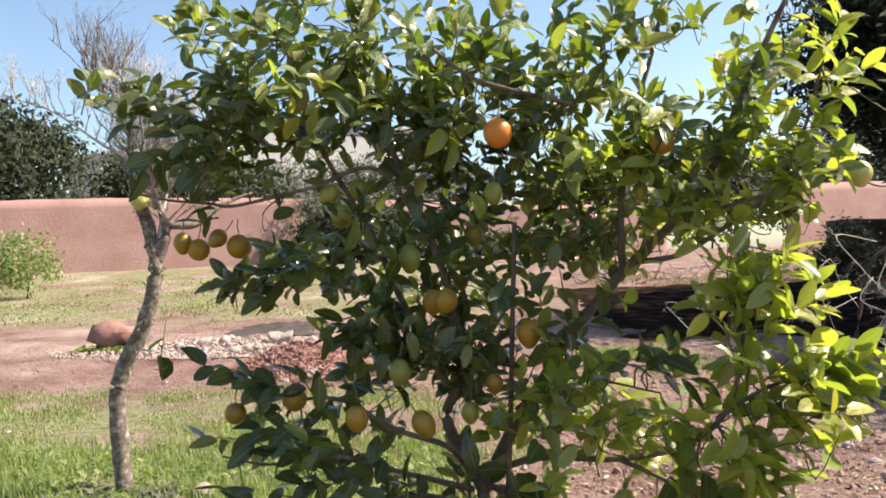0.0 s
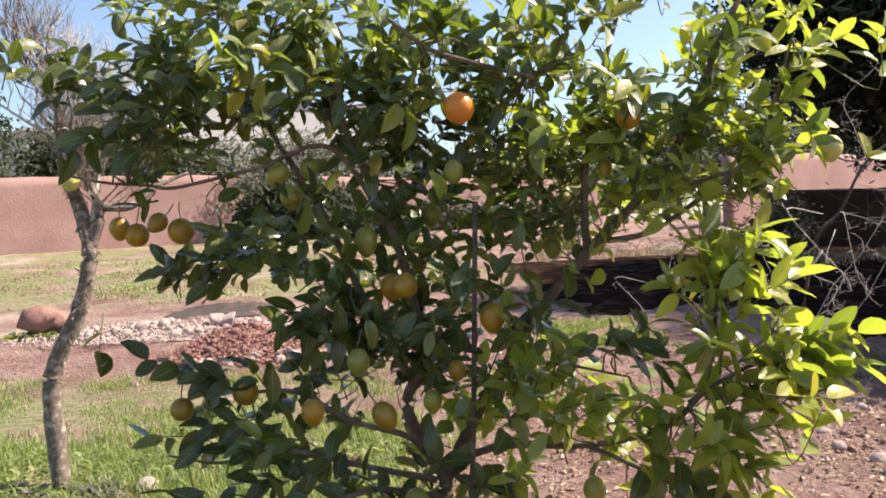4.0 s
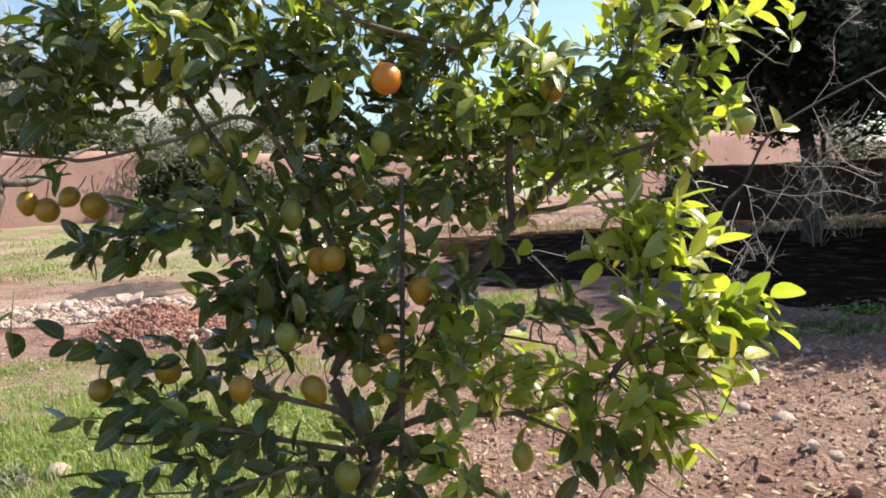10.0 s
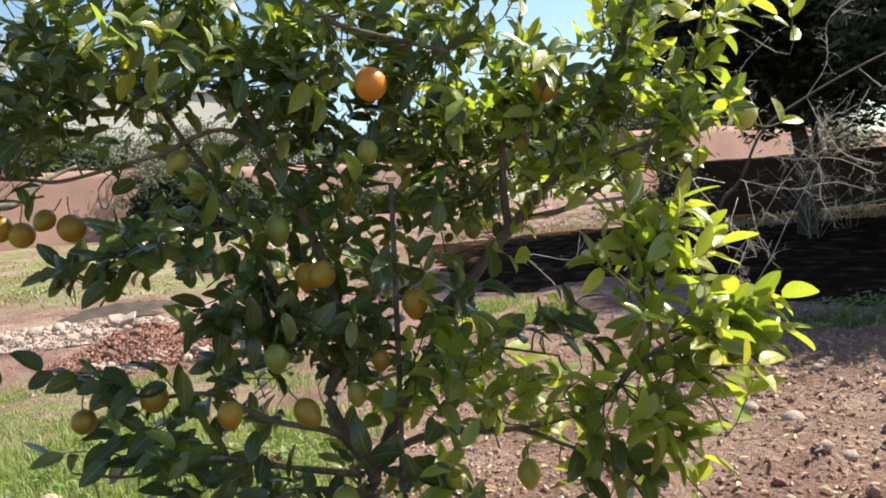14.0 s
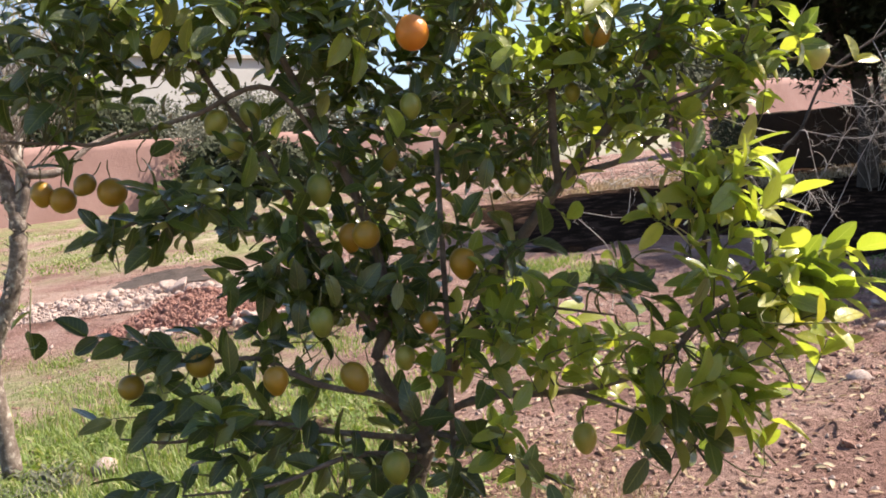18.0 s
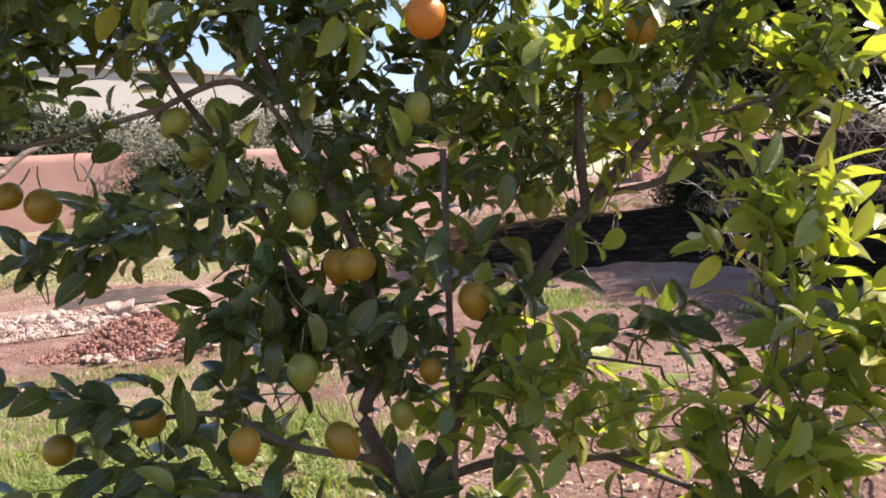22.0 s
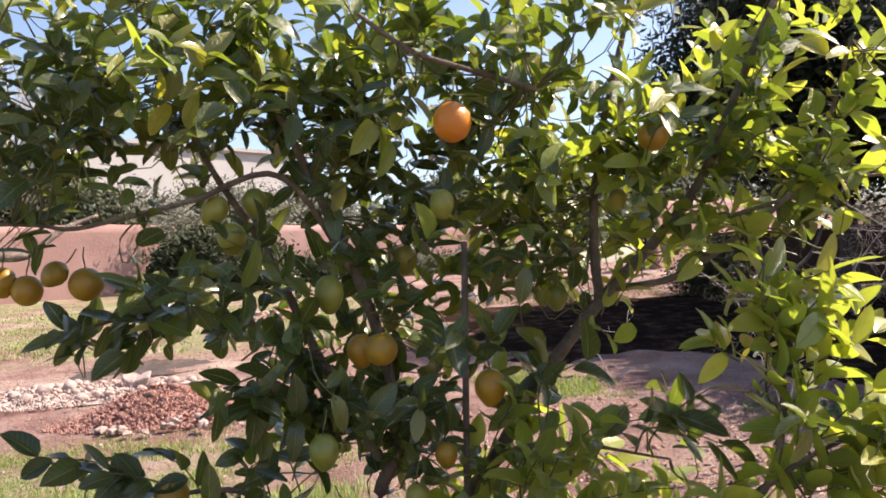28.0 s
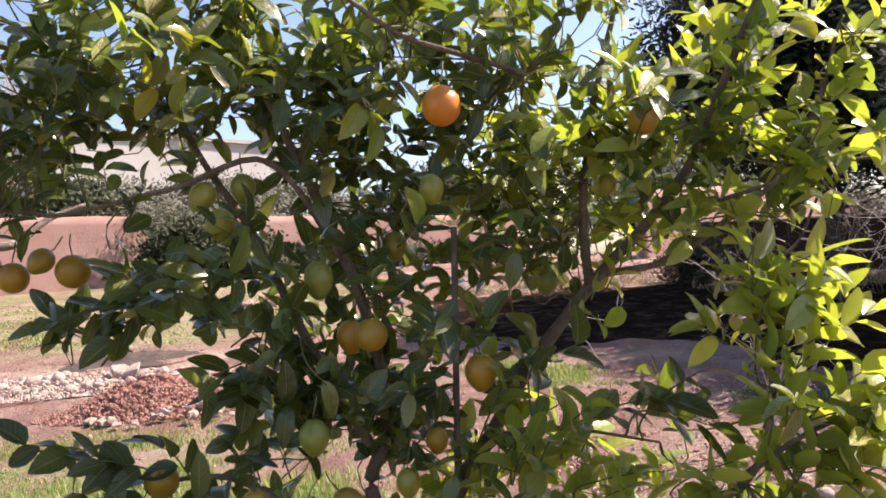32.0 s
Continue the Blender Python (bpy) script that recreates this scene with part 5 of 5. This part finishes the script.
leafy_tree("grey_bush", (13.0, 18.4, 0), [(0, 0, 1.5, 0.7, 0.4, 0.5), (0.8, 0, 1.4, 0.6, 0.4, 0.4)], 3600, 0.06, GREY_LEAF, "grey dry bush behind the low wall", 67, 0.03, "bush")
leafy_tree("yellow_shrub", (-9.868, 19.037, 0.552), [(0, 0, 0.9, 0.8, 0.6, 0.6), (-0.7, 0.1, 0.7, 0.7, 0.5, 0.45)], 2600, 0.055, GRASS, "small yellow-green shrub on thin pale stems", 64, 0.02, "shrub")

# ---------------------------------------------------------------- house beyond the wall
def house(at, width, depth, height):
    ob = base_at("house", at, "pale flat-roofed house beyond the garden wall", "house")
    bm = bmesh.new()
    box_bm(bm, (0, 0, 0), (width, depth, height))
    part("wall", bm, PLASTER, ob)
    bm = bmesh.new()
    box_bm(bm, (-0.25, -0.25, height), (width + 0.25, depth + 0.25, height + 0.22))
    part("roof", bm, CONCRETE, ob)
    for k in range(int(width // 4)):
        bm = bmesh.new()
        x = 1.4 + 4 * k
        box_bm(bm, (x, -0.06, 1.2), (x + 1.3, 0.03, 2.4))
        w = part("window", bm, CONCRETE, ob)
        bm = bmesh.new()
        box_bm(bm, (x + 0.12, -0.075, 1.32), (x + 1.18, -0.062, 2.28))
        part("pane", bm, GLASS_DARK, w)
    return ob


turned_1 = house((-12.5, 47, ground_z(0, 47)), 16, 8, 8.4)
turned_1.rotation_euler = (0, 0, radians(38))
turned_2 = house((-24.5, 58, ground_z(0, 58)), 13, 9, 8.0)
turned_2.rotation_euler = (0, 0, radians(38))


# ---------------------------------------------------------------- rubble, stones, clods
rng = random.Random(5)
ROCKS = [rock_mesh("stone", rng, STONE) for _ in range(8)]
CLODS = [rock_mesh("clod", rng, CLOD, 0.7, 0.55) for _ in range(6)]


def broken_stone(name, r, mat):
    """A broken stone: the hull of a few random points."""
    bm = bmesh.new()
    for _ in range(11):
        d = Vector((r.gauss(0, 1), r.gauss(0, 1), r.gauss(0, 0.8))).normalized()
        bm.verts.new(Vector((d.x, d.y * 0.8, d.z * 0.65)) * r.uniform(0.75, 1.1))
    hull = bmesh.ops.convex_hull(bm, input=bm.verts)
    loose = [v for v in bm.verts if not v.link_faces]
    bmesh.ops.delete(bm, geom=loose, context='VERTS')
    bmesh.ops.bevel(bm, geom=bm.edges[:], offset=0.08, segments=1, affect='EDGES')
    me = bpy.data.meshes.new(name)
    bm.to_mesh(me)
    bm.free()
    me.materials.append(mat)
    return me


BROKEN = [broken_stone("stone", rng, STONE) for _ in range(7)]
LUMPS = [broken_stone("clod", rng, CLOD) for _ in range(7)]


def mound(name, at, rx, ry, h, mat, label, seed):
    at = Vector(at)
    at.z = ground_z(at.x, at.y)
    verts, faces, rings, sides = [], [], 14, 40
    for i in range(rings + 1):
        u = i / rings
        for s in range(sides):
            a = 2 * math.pi * s / sides
            q = Vector((math.cos(a) * u * 2, math.sin(a) * u * 2, seed))
            z = h * (math.cos(u * math.pi) * 0.5 + 0.5) * (1 + 0.2 * noise.noise(q * 1.5)) + 0.05 * noise.noise(q * 6) * (1 - u * 0.7) - 0.04 * u
            verts.append((rx * u * math.cos(a) * (1 + 0.15 * noise.noise(q)), ry * u * math.sin(a), z))
    for i in range(rings):
        for s in range(sides):
            faces.append((i * sides + s, i * sides + (s + 1) % sides, (i + 1) * sides + (s + 1) % sides, (i + 1) * sides + s))
    ob = base_at(name, at, label, "mound")
    part_mesh("earth", mesh_from("earth", verts, faces, mat), ob)
    return ob


def scatter_parts(parent, meshes, name, count, rx, ry, h, size, r, cx=0.0, cy=0.0):
    for _ in range(count):
        a, b = r.uniform(0, 6.28), math.sqrt(r.random())
        x, y = cx + rx * b * math.cos(a), cy + ry * b * math.sin(a)
        s = size * r.uniform(0.45, 1.3)
        ob = part_mesh(name, meshes[r.randrange(len(meshes))], parent)
        ob.matrix_basis = Matrix.LocRotScale((x, y, h * (0.5 + 0.5 * math.cos(math.pi * min(1.0, b))) + s * 0.35), Euler((r.uniform(-.5, .5), r.uniform(-.5, .5), r.uniform(0, 6))), (s, s, s))


def crumbs(parent, name, mat, count, rx, ry, h, size, r, label, cx=0.0, cy=0.0):
    """Loose crumbs too small to tell apart, as one part."""
    v, f = [], []
    for _ in range(count):
        a, b = r.uniform(0, 6.28), math.sqrt(r.random())
        s = size * r.uniform(0.4, 1.4)
        z = h * (0.5 + 0.5 * math.cos(math.pi * min(1.0, b))) + s * 0.3
        m = Matrix.LocRotScale((cx + rx * b * math.cos(a), cy + ry * b * math.sin(a), z), Euler((r.uniform(-2, 2), r.uniform(-2, 2), r.uniform(0, 6))), (s, s * r.uniform(0.6, 1), s * r.uniform(0.5, 0.9)))
        k = len(v)
        v.extend(m @ Vector(q) for q in ((1, 0, 0), (-0.9, 0.2, 0), (0.1, 1, 0.1), (0, -0.9, 0), (0.2, 0, 0.8), (0, 0.1, -0.7)))
        f.extend(tuple(k + i for i in t) for t in ((0, 2, 4), (2, 1, 4), (1, 3, 4), (3, 0, 4), (2, 0, 5), (1, 2, 5), (3, 1, 5), (0, 3, 5)))
    part_mesh(name, mesh_from(name, v, f, mat, False), parent, label, "stuff")


heap = mound("rubble_heap", (-1.635, 9.104, 0.055), 1.0, 0.6, 0.30, CLOD, "low heap of red earth clods and broken pale stones", 2.0)
scatter_parts(heap, LUMPS + CLODS, "clod", 240, 0.95, 0.55, 0.31, 0.046, rng)
scatter_parts(heap, BROKEN, "stone", 70, 0.9, 0.35, 0.06, 0.06, rng, 0.35, -0.5)
crumbs(heap, "loose_earth", CLOD, 4200, 1.1, 0.66, 0.31, 0.02, rng, "loose red crumbs of earth")
heap_2 = mound("stone_heap", (-3.005, 10.946, 0.147), 1.5, 0.8, 0.07, STONE, "spread heap of pale broken stones", 5.0)
scatter_parts(heap_2, BROKEN + ROCKS, "stone", 230, 2.0, 1.0, 0.09, 0.045, rng)
scatter_parts(heap_2, ROCKS, "stone", 26, 1.5, 0.7, 0.10, 0.075, rng, 0.3)
scatter_parts(heap_2, BROKEN, "stone", 12, 0.6, 0.3, 0.10, 0.14, rng, 1.0, -0.2)
crumbs(heap_2, "gravel", STONE, 3000, 2.3, 1.15, 0.08, 0.022, rng, "pale chips of stone")
# Shadow behind the rubble, laid down as a thin dark mound.
mound("rubble_shadow", (-2.5, 12.9, 0.245), 1.5, 1.05, 0.07, SHADOW_PATCH, "shadow behind the rubble, made as a thin dark mound", 6.0)
earth_block = new("earth_block", rock_mesh("earth_block", random.Random(8), CLOD, 1.15, 0.95))
earth_block.matrix_basis = Matrix.LocRotScale(Vector((-4.446, 11.002, 0.15)) + Vector((0, 0, 0.16)), Euler((0, 0, 0.4)), (0.27, 0.24, 0.22))
tagged(earth_block, "upright block of reddish earth with weeds", "earth block")
heap_4 = mound("stone_heap", (-0.642, 19.177, 0.559), 1.0, 0.6, 0.16, CLOD, "heap of pale stones behind the tree", 9.0)
scatter_parts(heap_4, BROKEN, "stone", 80, 1.2, 0.7, 0.2, 0.10, rng)


def lone_stone(where, size, label="rounded pale stone lying on the soil"):
    w = Vector(where)
    ob = new("stone", ROCKS[rng.randrange(8)])
    ob.matrix_basis = Matrix.LocRotScale((w.x, w.y, soil_z(w.x, w.y) + size * 0.12), Euler((0.1, 0.1, rng.uniform(0, 6))), (size, size, size))
    return tagged(ob, label, "stone", "stones on the soil")


lone_stone((2.415, 4.124, 0), 0.07, "large rounded grey stone on the tilled soil")
lone_stone((2.23, 3.584, 0), 0.04)
lone_stone((2.125, 3.441, 0), 0.04)
lone_stone((2.364, 4.441, 0), 0.045)
lone_stone((-1.363, 4.553, 0), 0.085, "large pale stone in the grass")
lone_stone((2.977, 5.248, 0), 0.04)
lone_stone((3.597, 5.694, 0), 0.04)
lone_stone((3.256, 5.131, 0), 0.04)
lone_stone((2.529, 5.219, 0), 0.045)
lone_stone((2.519, 4.88, 0), 0.05, "reddish stone on the tilled soil")
lone_stone((2.242, 3.446, 0), 0.045)
lone_stone((-12.9, 25.2, 0), 0.17, "pale stone at the foot of the wall")
lone_stone((-12.5, 25.4, 0), 0.16, "pale stone at the foot of the wall")

clods, gravel = ([], []), ([], [])
for k in range(11000):
    x, y = rng.uniform(0.2, 6.0), 2.0 + 6.4 * rng.random() ** 1.3
    if rng.random() < 0.25:
        x, y = rng.uniform(-5, 2), rng.uniform(6.2, 14)
    store = clods if rng.random() < 0.74 else gravel
    s = rng.uniform(0.006, 0.018) * (rng.uniform(1.3, 1.9) if rng.random() < 0.09 else 1)
    k0 = len(store[0])
    c = Vector((x, y, soil_z(x, y) + s * 0.2))
    o = [Vector((1, 0, 0)), Vector((-.9, .2, 0)), Vector((.1, 1, 0)), Vector((0, -.9, .1)), Vector((.1, 0, .8)), Vector((0, .1, -.7))]
    store[0].extend(c + s * Vector((q.x * rng.uniform(.7, 1.3), q.y * rng.uniform(.7, 1.3), q.z * rng.uniform(.6, 1.2))) for q in o)
    store[1].extend(tuple(k0 + i for i in t) for t in ((0, 2, 4), (2, 1, 4), (1, 3, 4), (3, 0, 4), (2, 0, 5), (1, 2, 5), (3, 1, 5), (0, 3, 5)))
lumps = ([], [])
for k in range(4600):
    x, y = rng.uniform(0.7, 6.5), rng.uniform(2.1, 8.2)
    q = Vector((x * 0.9, y * 1.6, 2.0))
    if noise.noise(q) + 0.5 * noise.noise(q * 3) < 0.02:
        continue
    src = (LUMPS + CLODS + CLODS)[rng.randrange(19)]
    s_ = 0.008 + 0.028 * rng.random() ** 3.2
    m = Matrix.LocRotScale((x, y, soil_z(x, y) + s_ * 0.1), Euler((rng.uniform(-1, 1), rng.uniform(-1, 1), rng.uniform(0, 6))), (s_, s_, s_ * 0.8))
    k0 = len(lumps[0])
    lumps[0].extend(m @ v_.co for v_ in src.vertices)
    lumps[1].extend(tuple(k0 + i for i in p_.vertices) for p_ in src.polygons)
tagged(new("tilled_clods", mesh_from("tilled_clods", lumps[0], lumps[1], SOIL_CLOD, False)), "broken clods of tilled red soil", "soil", kind="stuff")
tagged(new("clods", mesh_from("clods", clods[0], clods[1], SOIL_CLOD, False)), "small red clods of tilled soil", "soil", kind="stuff")
tagged(new("gravel", mesh_from("gravel", gravel[0], gravel[1], STONE, False)), "small pale stones strewn on the soil", "gravel", kind="stuff")


# ---------------------------------------------------------------- grass, weeds and litter
def blades(count, where, height, width, r):
    v, f = [], []
    for _ in range(count):
        x, y = where(r)
        z = ground_z(x, y) - 0.01
        a, h = r.uniform(0, 6.28), height * r.uniform(0.4, 1.3)
        out = Vector((math.cos(a), math.sin(a), 0))
        side = Vector((-out.y, out.x, 0)) * width * r.uniform(0.6, 1.3)
        p = Vector((x, y, z))
        bend = r.uniform(0.15, 0.9) * h
        m = p + Vector((0, 0, h * 0.6)) + out * bend * 0.3
        t = p + Vector((0, 0, h * r.uniform(0.7, 1.0))) + out * bend
        k = len(v)
        v.extend((p - side, p + side, m - side * 0.8, m + side * 0.8, t))
        f.extend(((k, k + 1, k + 3, k + 2), (k + 2, k + 3, k + 4)))
    return v, f


def tufted(x0, x1, y0, y1, scale, cut):
    def where(r):
        while True:
            x, y = r.uniform(x0, x1), r.uniform(y0, y1)
            rim = min(x - x0, x1 - x, y - y0, y1 - y) / (0.2 * min(x1 - x0, y1 - y0))
            if r.random() < rim and noise.noise(Vector((x * scale, y * scale, 4.0))) > cut - 0.5 * r.random():
                return x, y
    return where


r = random.Random(77)
v, f = blades(44000, tufted(-4.6, 0.6, 1.8, 6.1, 1.6, 0.15), 0.10, 0.0034, r)
tagged(new("grass", mesh_from("grass", v, f, GRASS)), "fresh green grass and weeds round the sapling", "grass", kind="stuff")
v, f = blades(17000, tufted(-5.0, 0.5, 5.0, 8.6, 1.2, 0.3), 0.055, 0.004, r)
tagged(new("grass", mesh_from("grass", v, f, GRASS)), "sparse low weeds on the pale soil", "grass", kind="stuff")
v, f = blades(15000, tufted(-20, 2.5, 13.5, 24, 0.5, 0.25), 0.05, 0.012, r)
tagged(new("grass", mesh_from("grass", v, f, GRASS)), "green strip of grass before the wall", "grass", kind="stuff")
v, f = blades(5000, tufted(3.3, 6.8, 6.0, 7.8, 1.8, 0.3), 0.075, 0.004, r)
tagged(new("grass", mesh_from("grass", v, f, WEED)), "tuft of green weeds at the edge of the shade", "grass", kind="stuff")
v, f = blades(5000, tufted(0.0, 1.5, 2.9, 4.2, 1.8, 0.2), 0.04, 0.003, r)
tagged(new("dry_grass", mesh_from("dry_grass", v, f, STRAW)), "dry straw-coloured grass under the tree", "grass", kind="stuff")


def weeds(count, where, size, r):
    """Low rosettes of broad leaves."""
    v, f = [], []
    for _ in range(count):
        x, y = where(r)
        c = Vector((x, y, ground_z(x, y)))
        for k in range(r.randint(6, 11)):
            a = r.uniform(0, 6.28)
            d = Vector((math.cos(a), math.sin(a), r.uniform(0.2, 1.3)))
            n = len(v)
            length = size * r.uniform(0.5, 1.2)
            m = leaf_basis(d, Vector((0, 0, 1)))
            c2 = c + Vector((r.gauss(0, .02), r.gauss(0, .02), r.uniform(0, 0.05)))
            v.extend(c2 + m @ q for q in leaf_points(length, length * 0.4, 0.4, 0.35))
            f.extend(tuple(n + i for i in q) for q in LEAF_FACES)
    return v, f


v, f = weeds(1800, tufted(-4.4, 0.6, 1.4, 5.9, 1.3, 0.25), 0.05, r)
tagged(new("weeds", mesh_from("weeds", v, f, GRASS)), "broad-leaved green weeds in the grass", "weeds", kind="stuff")
v, f = weeds(60, tufted(-4.95, -4.15, 10.6, 11.3, 1.3, -0.5), 0.09, r)
tagged(new("weeds", mesh_from("weeds", v, f, GRASS)), "yellow-green weeds round the block of earth", "weeds", kind="stuff")
v, f = weeds(90, tufted(-2.3, -1.4, 3.9, 4.7, 1.3, -0.5), 0.055, r)
tagged(new("weeds", mesh_from("weeds", v, f, GREY_LEAF)), "grey-green weeds round the sapling's foot", "weeds", kind="stuff")
v, f = blades(4000, tufted(1.5, 3.0, 8.2, 10.2, 1.8, 0.2), 0.06, 0.005, r)
tagged(new("grass", mesh_from("grass", v, f, GRASS)), "sparse green weeds behind the lemon tree", "grass", kind="stuff")
v, f = weeds(160, tufted(3.3, 6.4, 6.1, 7.6, 1.3, 0.2), 0.06, r)
tagged(new("weeds", mesh_from("weeds", v, f, GRASS)), "green weeds at the edge of the shade", "weeds", kind="stuff")
v, f = [], []
for _ in range(4200):
    x, y = (r.uniform(0.1, 4.5), r.uniform(2.6, 5.5)) if r.random() < 0.6 else (r.uniform(2.6, 6.5), r.uniform(5.0, 7.4))
    s = r.uniform(0.015, 0.05)
    k = len(v)
    m = leaf_basis(Vector((r.gauss(0, 1), r.gauss(0, 1), r.gauss(0, .15))), Vector((r.gauss(0, .3), r.gauss(0, .3), 1)))
    v.extend(Vector((x, y, soil_z(x, y) + 0.012)) + m @ q for q in leaf_points(s, s * 0.4, 0.4, 0.2))
    f.extend(tuple(k + i for i in q) for q in LEAF_FACES)
tagged(new("leaf_litter", mesh_from("leaf_litter", v, f, STRAW)), "dry fallen leaves on the soil", "leaf litter", kind="stuff")


# ---------------------------------------------------------------- pipe and dry stick
def ground_pipe(points, radius, mat, name, label, category):
    pts = [Vector(q) for q in points]
    at = pts[0].copy()
    ob = base_at(name, at, label, category)
    v, f = [], []
    tube(v, f, smooth_path([q - at + Vector((0, 0, radius)) for q in pts], 8), radius, radius, 8)
    part_mesh("tube", mesh_from("tube", v, f, mat), ob)


ground_pipe([(6.114, 12.052, 0.203), (6.155, 10.438, 0.122), (5.79, 8.986, 0.049), (5.649, 7.876, 0), (5.572, 6.889, 0)], 0.016, PIPE, "irrigation_pipe", "thin black irrigation pipe lying on the soil", "pipe")
ground_pipe([(2.051, 12.05, 0.202), (2.39, 11.3, 0.165), (2.659, 10.815, 0.141)], 0.01, PIPE, "irrigation_pipe", "thin black irrigation pipe lying on the soil", "pipe")
lift = Vector((0, 0, 0.08))
ground_pipe([Vector((10.368, 16.15, 0.408)), Vector((11.187, 16.253, 0.413)) + lift, Vector((11.584, 15.674, 0.384)) + lift * 2, Vector((11.663, 14.837, 0.342)) + lift * 4], 0.014, TWIG_GREY, "dry_stick", "long pale dry stick lying on brush", "stick")
v, f = blades(4200, tufted(3.0, 8.4, 17.4, 20.2, 0.9, 0.2), 0.12, 0.008, r)
tagged(new("dry_brush", mesh_from("dry_brush", v, f, STRAW)), "dry reddish litter behind the shade sheet", "brush", kind="stuff")
v, f = blades(5000, tufted(7.5, 14.5, 14.2, 16.6, 0.8, 0.2), 0.16, 0.008, r)
tagged(new("dry_brush", mesh_from("dry_brush", v, f, STRAW)), "dry reddish brush at the foot of the low wall", "brush", kind="stuff")
